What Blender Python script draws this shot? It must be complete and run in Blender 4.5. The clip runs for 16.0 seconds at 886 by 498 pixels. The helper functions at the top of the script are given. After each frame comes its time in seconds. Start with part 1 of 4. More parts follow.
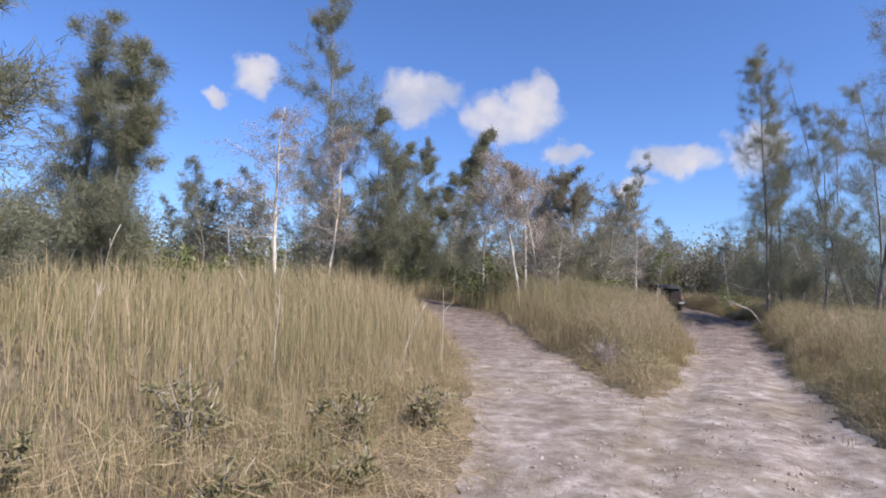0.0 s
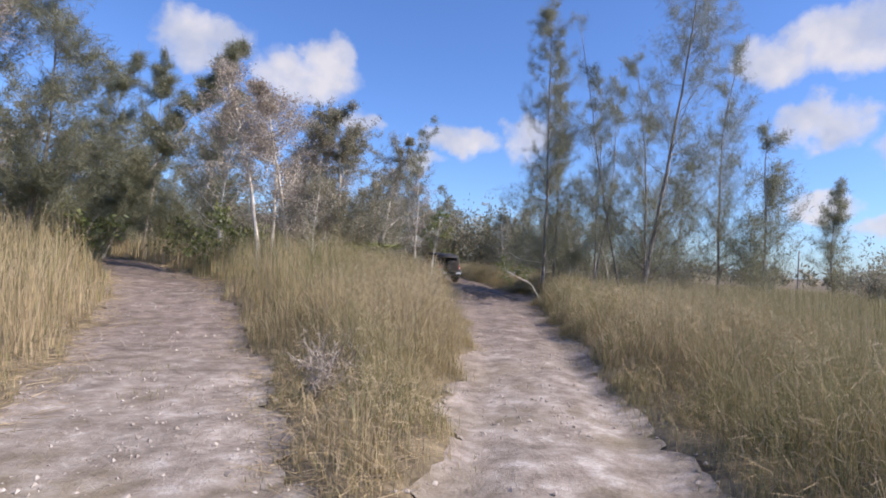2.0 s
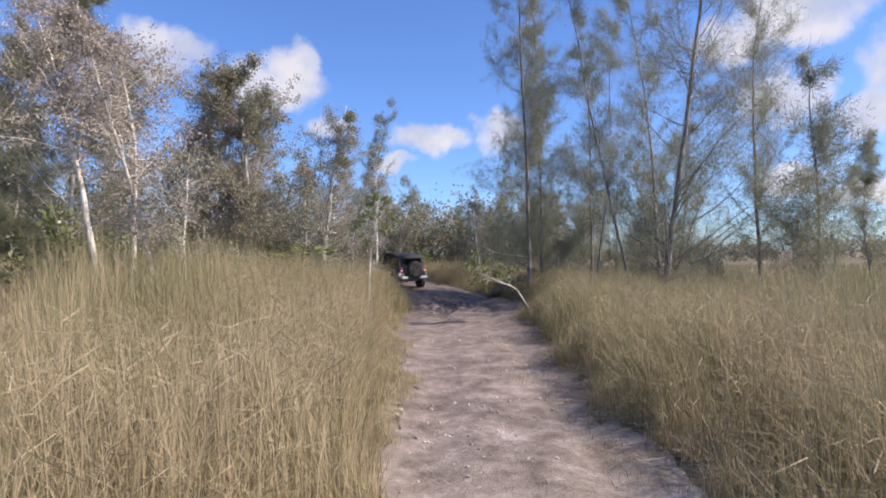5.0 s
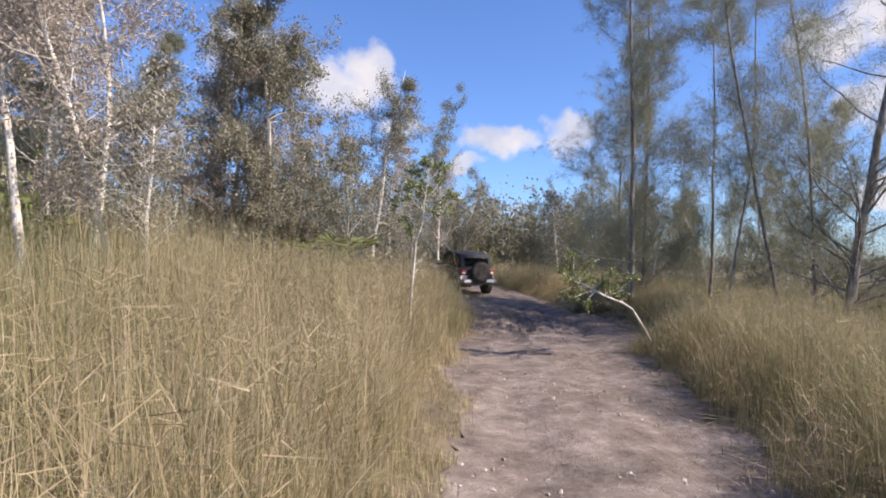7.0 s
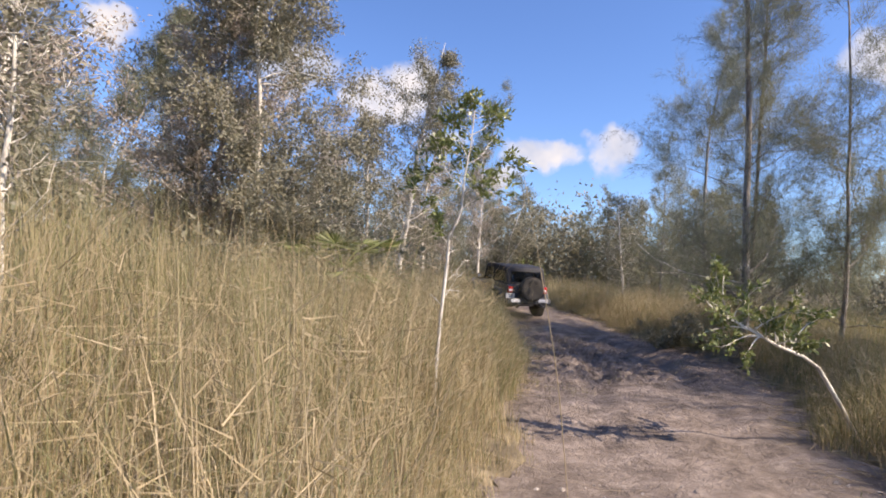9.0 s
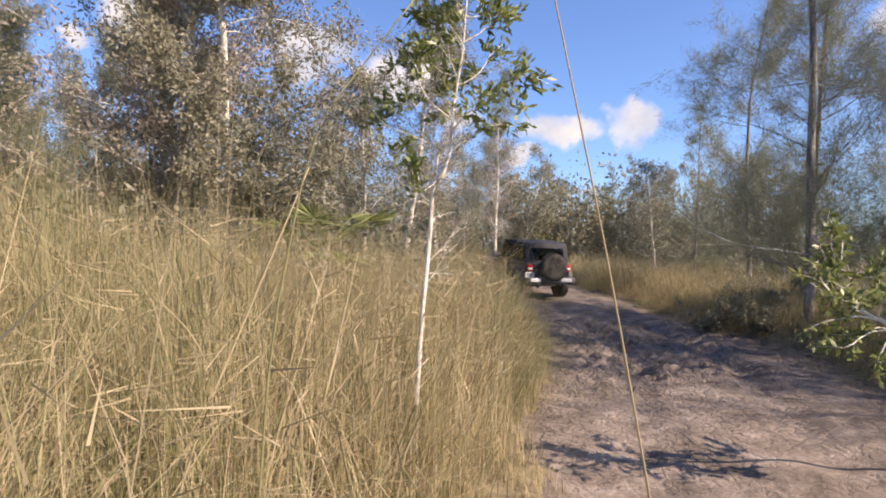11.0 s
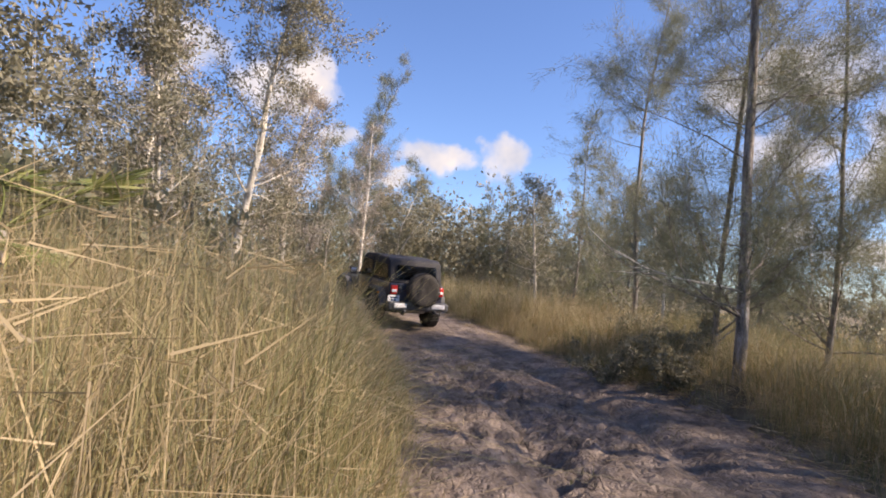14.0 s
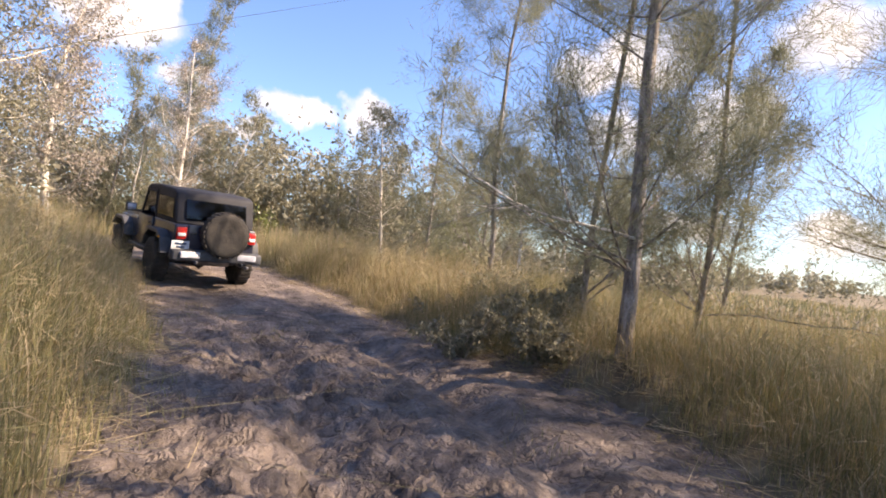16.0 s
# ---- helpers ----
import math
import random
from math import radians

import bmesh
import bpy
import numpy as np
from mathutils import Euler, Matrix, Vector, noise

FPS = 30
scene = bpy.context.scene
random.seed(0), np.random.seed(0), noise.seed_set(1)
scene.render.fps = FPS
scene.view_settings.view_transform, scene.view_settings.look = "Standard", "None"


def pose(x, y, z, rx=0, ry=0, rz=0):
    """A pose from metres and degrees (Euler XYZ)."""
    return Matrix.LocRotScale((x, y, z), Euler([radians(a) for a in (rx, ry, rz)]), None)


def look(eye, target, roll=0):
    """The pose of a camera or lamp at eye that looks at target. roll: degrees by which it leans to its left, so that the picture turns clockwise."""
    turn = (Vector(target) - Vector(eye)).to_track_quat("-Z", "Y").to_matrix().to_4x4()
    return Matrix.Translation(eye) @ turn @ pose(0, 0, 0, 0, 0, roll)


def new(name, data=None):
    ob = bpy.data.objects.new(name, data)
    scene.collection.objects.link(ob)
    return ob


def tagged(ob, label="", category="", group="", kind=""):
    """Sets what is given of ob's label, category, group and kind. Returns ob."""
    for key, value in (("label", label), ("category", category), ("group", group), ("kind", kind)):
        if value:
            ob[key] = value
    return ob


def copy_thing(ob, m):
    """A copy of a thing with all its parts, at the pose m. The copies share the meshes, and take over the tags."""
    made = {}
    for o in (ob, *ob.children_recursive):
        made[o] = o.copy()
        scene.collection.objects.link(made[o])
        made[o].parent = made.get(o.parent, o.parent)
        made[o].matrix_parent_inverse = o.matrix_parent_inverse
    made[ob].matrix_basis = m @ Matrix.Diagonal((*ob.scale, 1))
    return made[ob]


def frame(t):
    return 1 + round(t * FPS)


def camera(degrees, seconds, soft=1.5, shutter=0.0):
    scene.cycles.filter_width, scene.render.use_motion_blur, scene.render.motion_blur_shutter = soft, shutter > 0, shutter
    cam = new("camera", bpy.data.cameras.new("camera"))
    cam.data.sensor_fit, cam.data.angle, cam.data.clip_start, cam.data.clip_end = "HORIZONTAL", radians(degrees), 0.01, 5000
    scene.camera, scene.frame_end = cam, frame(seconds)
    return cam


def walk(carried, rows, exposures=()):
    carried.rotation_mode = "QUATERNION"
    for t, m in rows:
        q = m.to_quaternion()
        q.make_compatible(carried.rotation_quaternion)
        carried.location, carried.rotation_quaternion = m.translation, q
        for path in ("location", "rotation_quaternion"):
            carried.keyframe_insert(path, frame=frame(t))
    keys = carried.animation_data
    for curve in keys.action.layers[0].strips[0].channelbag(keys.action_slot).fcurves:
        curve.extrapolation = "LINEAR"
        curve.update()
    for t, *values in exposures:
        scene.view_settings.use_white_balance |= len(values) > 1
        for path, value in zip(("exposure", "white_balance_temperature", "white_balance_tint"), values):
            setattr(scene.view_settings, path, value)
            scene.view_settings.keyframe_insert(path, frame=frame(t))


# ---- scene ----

# ---------------------------------------------------------------- camera
cam = camera(77.3, 16.0, soft=1.85)
ROWS = [
    (0.0, (-0.11, -0.381, 1.848), (-0.059, 1.614, 1.982), 1.0),
    (0.5, (0.478, 1.516, 1.855), (0.757, 3.496, 1.891), 1.1),
    (1.0, (1.289, 3.114, 1.826), (1.771, 5.054, 1.889), -1.0),
    (1.5, (2.021, 4.481, 1.752), (2.683, 6.368, 1.808), -1.9),
    (2.0, (2.668, 5.712, 1.726), (3.452, 7.551, 1.769), 2.9),
    (2.5, (3.389, 6.631, 1.722), (4.267, 8.426, 1.802), 1.6),
    (3.0, (4.064, 7.57, 1.703), (5.016, 9.329, 1.741), 0.8),
    (5.5, (6.837, 12.908, 1.886), (7.663, 14.728, 1.922), -1.4),
    (6.0, (7.33, 14.119, 1.817), (8.086, 15.97, 1.841), 0.4),
    (6.5, (7.865, 15.301, 1.87), (8.56, 17.175, 1.928), -0.8),
    (7.0, (8.251, 16.46, 1.816), (8.886, 18.356, 1.858), 0.9),
    (7.5, (8.705, 17.769, 1.791), (9.3, 19.678, 1.837), 1.9),
    (8.0, (9.117, 18.718, 1.88), (9.669, 20.64, 1.931), -0.7),
    (8.5, (9.30, 19.722, 1.85), (9.813, 21.653, 1.942), 2.5),
    (11.0, (10.187, 22.258, 1.79), (10.621, 24.21, 1.799), 1.1),
    (11.5, (10.304, 22.66, 1.787), (10.768, 24.605, 1.808), 2.0),
    (12.0, (10.413, 22.98, 1.785), (10.881, 24.924, 1.821), 3.0),
    (12.5, (10.545, 23.425, 1.80), (11.058, 25.356, 1.888), 3.1),
    (13.0, (10.761, 24.061, 1.80), (11.353, 25.971, 1.861), 5.0),
    (13.5, (11.056, 24.781, 1.80), (11.787, 26.641, 1.88), 5.0),
    (14.0, (11.636, 25.581, 1.71), (12.499, 27.382, 1.815), 4.5),
    (14.5, (12.037, 26.225, 1.733), (13.04, 27.954, 1.786), 6.2),
    (15.0, (12.613, 26.845, 1.60), (13.743, 28.495, 1.634), 6.7),
    (15.5, (13.196, 27.394, 1.50), (14.428, 28.969, 1.479), 6.2),
    (16.0, (13.667, 27.792, 1.491), (14.964, 29.314, 1.498), 5.8),
]
EXPOSURE = 0.75
walk(cam, [(t, look(eye, target, roll)) for t, eye, target, roll in ROWS],
     exposures=[(0.0, EXPOSURE - 0.1, 6400, 18), (3.0, EXPOSURE, 6450, 18), (8.5, EXPOSURE + 0.22, 7000, 18), (11.0, EXPOSURE + 0.34, 7600, 19), (12.5, EXPOSURE + 0.32, 7700, 19), (13.5, EXPOSURE + 0.24, 7700, 20), (14.5, EXPOSURE + 0.44, 7700, 20), (16.0, EXPOSURE + 0.84, 8300, 20)])

# ---------------------------------------------------------------- sky, sun
SUN_BEARING, SUN_HEIGHT = 130.0, 41.0   # degrees clockwise from +y, above the horizon
sb, sh = radians(SUN_BEARING), radians(SUN_HEIGHT)
to_sun = Vector((math.sin(sb) * math.cos(sh), math.cos(sb) * math.cos(sh), math.sin(sh)))
sun = new("sun", bpy.data.lights.new("sun", "SUN"))
sun.data.energy, sun.data.angle, sun.data.color = 4.5, radians(0.6), (1.0, 0.92, 0.80)
sun.rotation_euler = to_sun.to_track_quat("Z", "Y").to_euler()

world = bpy.data.worlds.new("sky")
scene.world = world
world.use_nodes = True


class Nodes:
    """Short hand for a node tree."""

    def __init__(self, tree):
        self.tree = tree
        tree.nodes.clear()

    def add(self, kind, **settings):
        node = self.tree.nodes.new(kind)
        for key, value in settings.items():
            if key.startswith("in_"):
                node.inputs[int(key[3:])].default_value = value
            else:
                setattr(node, key, value)
        return node

    def link(self, a, b):
        self.tree.links.new(a, b)

    def math(self, op, a, b=None, c=None, clamp=False):
        node = self.add("ShaderNodeMath", operation=op, use_clamp=clamp)
        for n, v in enumerate((a, b, c)):
            if v is None:
                continue
            if isinstance(v, (int, float)):
                node.inputs[n].default_value = v
            else:
                self.link(v, node.inputs[n])
        return node.outputs[0]

    def ramp(self, fac, stops):
        node = self.add("ShaderNodeValToRGB")
        els = node.color_ramp.elements
        while len(els) < len(stops):
            els.new(0.5)
        for el, (p, c) in zip(els, stops):
            el.position, el.color = p, (*c, 1) if len(c) == 3 else c
        self.link(fac, node.inputs[0])
        return node.outputs[0]

    def mix(self, fac, a, b, blend="MIX"):
        node = self.add("ShaderNodeMix", data_type="RGBA", blend_type=blend)
        for sock, v in ((node.inputs[0], fac), (node.inputs[6], a), (node.inputs[7], b)):
            if isinstance(v, (int, float)):
                sock.default_value = v
            elif isinstance(v, tuple):
                sock.default_value = (*v, 1)
            else:
                self.link(v, sock)
        return node.outputs[2]

    def noise(self, vec, scale, detail=4.0, rough=0.55, distort=0.0):
        node = self.add("ShaderNodeTexNoise")
        node.inputs["Scale"].default_value, node.inputs["Detail"].default_value = scale, detail
        node.inputs["Roughness"].default_value, node.inputs["Distortion"].default_value = rough, distort
        if vec is not None:
            self.link(vec, node.inputs["Vector"])
        return node.outputs["Fac"]


def build_sky():
    n = Nodes(world.node_tree)
    sky = n.add("ShaderNodeTexSky", sky_type="NISHITA", sun_disc=False, sun_elevation=sh, sun_rotation=sb)
    sky.air_density, sky.dust_density, sky.ozone_density = 1.0, 0.6, 2.5
    coord = n.add("ShaderNodeTexCoord").outputs["Generated"]
    # fair-weather cumulus: (bearing, elevation, half width, half height) in degrees
    clouds = [(-1.5, 19.2, 4.4, 2.7), (8.3, 17.3, 5.4, 3.0), (10.6, 19.0, 3.0, 2.8), (-17.5, 19.8, 2.6, 1.8), (-28, 15.3, 2.0, 1.4), (-21.3, 17.8, 1.5, 0.9),
              (24.0, 12.2, 4.0, 1.7), (13.9, 13.2, 2.4, 1.4), (31.2, 12.6, 2.9, 2.4), (20.5, 9.8, 2.4, 0.8), (59, 19.6, 5.2, 3.2), (53.5, 18.8, 3.6, 2.6), (57, 13.3, 3.6, 2.2),
              (64, 11.2, 4.0, 2.0), (57.5, 6.3, 3.0, 1.2), (67, 14.5, 4.5, 3.4), (76, 4.6, 4.2, 2.2), (74, 21, 5.0, 3.4), (64, 4.4, 5.0, 1.3), (-48, 15, 6, 3),
              (-80, 22, 7, 4), (110, 18, 7, 3.5), (150, 24, 8, 4), (-130, 20, 7, 4), (-165, 14, 6, 2.5)]
    warp_node = n.add("ShaderNodeTexNoise")
    warp_node.inputs["Scale"].default_value, warp_node.inputs["Detail"].default_value = 16.0, 7.0
    n.link(coord, warp_node.inputs["Vector"])
    centred = n.add("ShaderNodeVectorMath", operation="SUBTRACT")
    n.link(warp_node.outputs["Color"], centred.inputs[0])
    centred.inputs[1].default_value = (0.5, 0.5, 0.5)
    scaled = n.add("ShaderNodeVectorMath", operation="SCALE")
    scaled.inputs["Scale"].default_value = 0.085
    n.link(centred.outputs[0], scaled.inputs[0])
    moved = n.add("ShaderNodeVectorMath", operation="ADD")
    n.link(coord, moved.inputs[0])
    n.link(scaled.outputs[0], moved.inputs[1])
    best = None
    for az, el, w, h in clouds:
        a, e = radians(az), radians(el)
        mid = Vector((math.sin(a) * math.cos(e), math.cos(a) * math.cos(e), math.sin(e)))
        right = Vector((math.cos(a), -math.sin(a), 0))
        up = right.cross(mid)
        off = n.add("ShaderNodeVectorMath", operation="SUBTRACT")
        n.link(moved.outputs[0], off.inputs[0])
        off.inputs[1].default_value = mid
        parts = []
        for axis, size in ((right, w), (up, h)):
            dot = n.add("ShaderNodeVectorMath", operation="DOT_PRODUCT")
            n.link(off.outputs[0], dot.inputs[0])
            dot.inputs[1].default_value = axis / radians(size)
            parts.append(dot.outputs["Value"])
        front = n.add("ShaderNodeVectorMath", operation="DOT_PRODUCT")
        n.link(coord, front.inputs[0])
        front.inputs[1].default_value = mid
        ahead = n.math("GREATER_THAN", front.outputs["Value"], 0.5)
        r2 = n.math("ADD", n.math("POWER", n.math("ABSOLUTE", parts[0]), 2.0), n.math("POWER", n.math("ABSOLUTE", parts[1]), 2.0))
        dens = n.math("SUBTRACT", n.math("SUBTRACT", 1.0, r2), n.math("MULTIPLY", n.math("SUBTRACT", 1.0, ahead), 60.0))
        best = dens if best is None else n.math("MAXIMUM", best, dens)
    fine = n.noise(coord, 26.0, 6.0, 0.6)
    dens = n.math("ADD", n.math("ADD", best, 0.12), n.math("MULTIPLY", n.math("SUBTRACT", fine, 0.5), 1.3))
    cover = n.ramp(dens, [(0.0, (0, 0, 0)), (0.25, (0.22, 0.22, 0.22)), (0.6, (0.75, 0.75, 0.75)), (1.0, (1, 1, 1))])
    cloud_col = n.mix(n.ramp(n.noise(coord, 14.0, 3.0), [(0.35, (0, 0, 0)), (0.65, (1, 1, 1))]), (2.6, 2.9, 3.5), (3.9, 3.9, 3.95))
    tint = n.mix(1.0, sky.outputs[0], (0.50, 0.69, 0.97), "MULTIPLY")
    col = n.mix(n.math("MULTIPLY", cover, 0.93), tint, cloud_col)
    bg = n.add("ShaderNodeBackground")
    bg.inputs["Strength"].default_value = 0.125
    n.link(col, bg.inputs["Color"])
    n.link(bg.outputs[0], n.add("ShaderNodeOutputWorld").inputs[0])


build_sky()

# ---------------------------------------------------------------- materials


def material(name, stops, scale=3.0, rough=0.8, metal=0.0, bump=0.0, bump_scale=30.0, island=0.0, translucent=0.0, coat=0.0, fine=0.35, stretch=None, spec=0.4):
    """A surface whose colour runs through stops by coarse and fine noise, and by island where that is given."""
    mat = bpy.data.materials.new(name)
    mat.use_nodes = True
    n = Nodes(mat.node_tree)
    coord = n.add("ShaderNodeTexCoord").outputs["Object"]
    if stretch:
        mapping = n.add("ShaderNodeMapping")
        mapping.inputs["Scale"].default_value = stretch
        n.link(coord, mapping.inputs["Vector"])
        coord = mapping.outputs[0]
    coarse = n.noise(coord, scale, 4.0)
    grain = n.noise(coord, scale * 9, 3.0)
    fac = n.math("ADD", n.math("MULTIPLY", coarse, 1 - fine), n.math("MULTIPLY", grain, fine))
    fac = n.math("ADD", n.math("MULTIPLY", n.math("SUBTRACT", fac, 0.5), 2.0), 0.5)
    if island:
        rnd = n.add("ShaderNodeNewGeometry").outputs["Random Per Island"]
        fac = n.math("ADD", n.math("MULTIPLY", fac, 1 - island), n.math("MULTIPLY", rnd, island))
    col = n.ramp(fac, stops)
    shader = n.add("ShaderNodeBsdfPrincipled")
    n.link(col, shader.inputs["Base Color"])
    shader.inputs["Metallic"].default_value = metal
    shader.inputs["Specular IOR Level"].default_value = spec
    shader.inputs["Coat Weight"].default_value = coat
    n.link(n.math("ADD", n.math("MULTIPLY", n.math("SUBTRACT", grain, 0.5), 0.3), rough, clamp=True), shader.inputs["Roughness"])
    if bump:
        b = n.add("ShaderNodeBump")
        b.inputs["Strength"].default_value, b.inputs["Distance"].default_value = bump, 0.03
        n.link(n.noise(coord, bump_scale, 5.0, 0.65), b.inputs["Height"])
        n.link(b.outputs[0], shader.inputs["Normal"])
    out = shader.outputs[0]
    if translucent:
        tr = n.add("ShaderNodeBsdfTranslucent")
        n.link(col, tr.inputs["Color"])
        both = n.add("ShaderNodeMixShader", in_0=translucent)
        n.link(out, both.inputs[1])
        n.link(tr.outputs[0], both.inputs[2])
        out = both.outputs[0]
    n.link(out, n.add("ShaderNodeOutputMaterial").inputs[0])
    return mat


M_SOIL = material("soil", [(0.2, (0.075, 0.058, 0.036)), (0.5, (0.15, 0.118, 0.072)), (0.8, (0.25, 0.20, 0.125))], 2.0, 0.95, bump=0.6, bump_scale=14)
M_STRAW = material("straw", [(0.0, (0.21, 0.145, 0.08)), (0.12, (0.27, 0.20, 0.11)), (0.3, (0.34, 0.265, 0.15)), (0.6, (0.45, 0.355, 0.215)), (1.0, (0.63, 0.515, 0.35))], 0.30, 0.65, island=0.5, translucent=0.3)
M_SEDGE = material("sedge", [(0.0, (0.105, 0.118, 0.048)), (0.35, (0.19, 0.19, 0.085)), (0.7, (0.34, 0.29, 0.145)), (1.0, (0.53, 0.43, 0.255))], 0.25, 0.6, island=0.5, translucent=0.3)
M_NEEDLE = material("needle", [(0.0, (0.145, 0.155, 0.100)), (0.5, (0.235, 0.24, 0.155)), (1.0, (0.34, 0.325, 0.21))], 0.6, 0.6, island=0.6, translucent=0.48)
M_LEAF = material("leaf", [(0.0, (0.145, 0.142, 0.092)), (0.4, (0.235, 0.222, 0.15)), (0.75, (0.315, 0.29, 0.21)), (1.0, (0.40, 0.36, 0.28))], 0.5, 0.55, island=0.6, translucent=0.38)
M_DRYLEAF = material("dry_leaf", [(0.0, (0.25, 0.205, 0.16)), (0.5, (0.38, 0.325, 0.265)), (1.0, (0.51, 0.45, 0.385))], 0.5, 0.6, island=0.6, translucent=0.38)
M_GREEN = material("green_leaf", [(0.0, (0.07, 0.10, 0.03)), (0.5, (0.16, 0.19, 0.06)), (1.0, (0.34, 0.34, 0.13))], 0.8, 0.4, island=0.65, translucent=0.3)
M_WEED = material("weed_leaf", [(0.0, (0.08, 0.08, 0.035)), (0.5, (0.20, 0.185, 0.085)), (1.0, (0.44, 0.385, 0.22))], 1.2, 0.5, island=0.6, translucent=0.25)
M_BARK = material("pine_bark", [(0.28, (0.11, 0.092, 0.08)), (0.5, (0.25, 0.22, 0.195)), (0.75, (0.46, 0.42, 0.385))], 7.0, 0.9, bump=1.0, bump_scale=22, stretch=(2, 2, 0.5))
M_WHITE = material("paper_bark", [(0.2, (0.30, 0.26, 0.21)), (0.5, (0.60, 0.55, 0.47)), (0.8, (0.80, 0.76, 0.68))], 3.0, 0.85, bump=0.6, bump_scale=18, stretch=(2, 2, 0.7))
M_TWIG = material("twig", [(0.2, (0.24, 0.20, 0.16)), (0.8, (0.55, 0.49, 0.42))], 6.0, 0.9)


def track_material():
    mat = bpy.data.materials.new("sandy_track")
    mat.use_nodes = True
    n = Nodes(mat.node_tree)
    coord = n.add("ShaderNodeTexCoord").outputs["Object"]
    sep = n.add("ShaderNodeSeparateXYZ")
    n.link(coord, sep.inputs[0])
    broad, mid, grain = n.noise(coord, 0.55, 5, 0.6), n.noise(coord, 2.6, 9, 0.72), n.noise(coord, 45.0, 4, 0.7)
    sand = n.ramp(mid, [(0.30, (0.16, 0.125, 0.095)), (0.44, (0.33, 0.275, 0.225)), (0.55, (0.47, 0.405, 0.35)), (0.68, (0.71, 0.65, 0.59))])
    earth = n.ramp(mid, [(0.30, (0.10, 0.075, 0.06)), (0.45, (0.225, 0.175, 0.143)), (0.56, (0.31, 0.25, 0.208)), (0.70, (0.48, 0.40, 0.345))])
    wet = n.ramp(mid, [(0.30, (0.060, 0.044, 0.036)), (0.47, (0.20, 0.155, 0.128)), (0.60, (0.31, 0.245, 0.205)), (0.72, (0.46, 0.375, 0.325))])
    litter = n.math("MULTIPLY", n.ramp(broad, [(0.45, (0, 0, 0)), (0.62, (1, 1, 1))]), 0.55)
    col = n.mix(litter, sand, (0.26, 0.21, 0.12))
    along = n.math("ADD", sep.outputs["Y"], n.math("MULTIPLY", n.math("SUBTRACT", broad, 0.5), 6.0))
    to_earth = n.add("ShaderNodeMapRange", in_1=11.0, in_2=19.0)
    n.link(along, to_earth.inputs[0])
    to_wet = n.add("ShaderNodeMapRange", in_1=24.0, in_2=29.5)
    n.link(along, to_wet.inputs[0])
    col = n.mix(to_wet.outputs[0], n.mix(to_earth.outputs[0], col, earth), wet)
    # broad darker patches: uneven soil tone, with mottled pine shade put into the colour
    shade_patch = n.noise(coord, 0.9, 6, 0.65, 0.4)
    col = n.mix(0.75, col, n.ramp(shade_patch, [(0.36, (0.55, 0.53, 0.50)), (0.60, (1, 1, 1))]), "MULTIPLY")
    col = n.mix(0.5, col, n.ramp(grain, [(0.3, (0.45, 0.45, 0.45)), (0.7, (1, 1, 1))]), "MULTIPLY")
    shader = n.add("ShaderNodeBsdfPrincipled")
    n.link(col, shader.inputs["Base Color"])
    n.link(n.math("SUBTRACT", 0.95, n.math("MULTIPLY", to_wet.outputs[0], n.math("MULTIPLY", mid, 0.5))), shader.inputs["Roughness"])
    b = n.add("ShaderNodeBump")
    b.inputs["Strength"].default_value, b.inputs["Distance"].default_value = 1.0, 0.035
    clods = n.add("ShaderNodeTexVoronoi", feature="DISTANCE_TO_EDGE")
    clods.inputs["Scale"].default_value = 3.6
    bent_coord = n.add("ShaderNodeVectorMath", operation="ADD")
    n.link(coord, bent_coord.inputs[0])
    wobble = n.add("ShaderNodeTexNoise")
    wobble.inputs["Scale"].default_value, wobble.inputs["Detail"].default_value = 4.0, 5.0
    n.link(coord, wobble.inputs["Vector"])
    shift = n.add("ShaderNodeVectorMath", operation="SCALE")
    shift.inputs["Scale"].default_value = 0.9
    n.link(wobble.outputs["Color"], shift.inputs[0])
    n.link(shift.outputs[0], bent_coord.inputs[1])
    n.link(bent_coord.outputs[0], clods.inputs["Vector"])
    torn = n.math("MULTIPLY", n.math("MINIMUM", n.math("MULTIPLY", clods.outputs["Distance"], 4.5), 1.0), n.math("MULTIPLY", to_wet.outputs[0], 0.8))
    n.link(n.math("ADD", n.math("ADD", n.math("MULTIPLY", grain, 0.35), n.noise(coord, 7.0, 7, 0.72)), torn), b.inputs["Height"])
    n.link(b.outputs[0], shader.inputs["Normal"])
    n.link(shader.outputs[0], n.add("ShaderNodeOutputMaterial").inputs[0])
    return mat


M_TRACK = track_material()

# ---------------------------------------------------------------- mesh helpers


def mesh_np(name, verts, mat, tris=None, quads=None, smooth=False):
    me = bpy.data.meshes.new(name)
    verts = np.asarray(verts, np.float32).reshape(-1, 3)
    tris = np.zeros((0, 3), np.int32) if tris is None else np.asarray(tris, np.int32).reshape(-1, 3)
    quads = np.zeros((0, 4), np.int32) if quads is None else np.asarray(quads, np.int32).reshape(-1, 4)
    me.vertices.add(len(verts))
    me.vertices.foreach_set("co", verts.ravel())
    loops = np.concatenate([tris.ravel(), quads.ravel()]).astype(np.int32)
    me.loops.add(len(loops))
    me.loops.foreach_set("vertex_index", loops)
    starts = np.concatenate([np.arange(len(tris)) * 3, len(tris) * 3 + np.arange(len(quads)) * 4]).astype(np.int32)
    me.polygons.add(len(starts))
    me.polygons.foreach_set("loop_start", starts)
    me.polygons.foreach_set("use_smooth", np.full(len(starts), smooth))
    me.update(calc_edges=True)
    me.materials.append(mat)
    return me


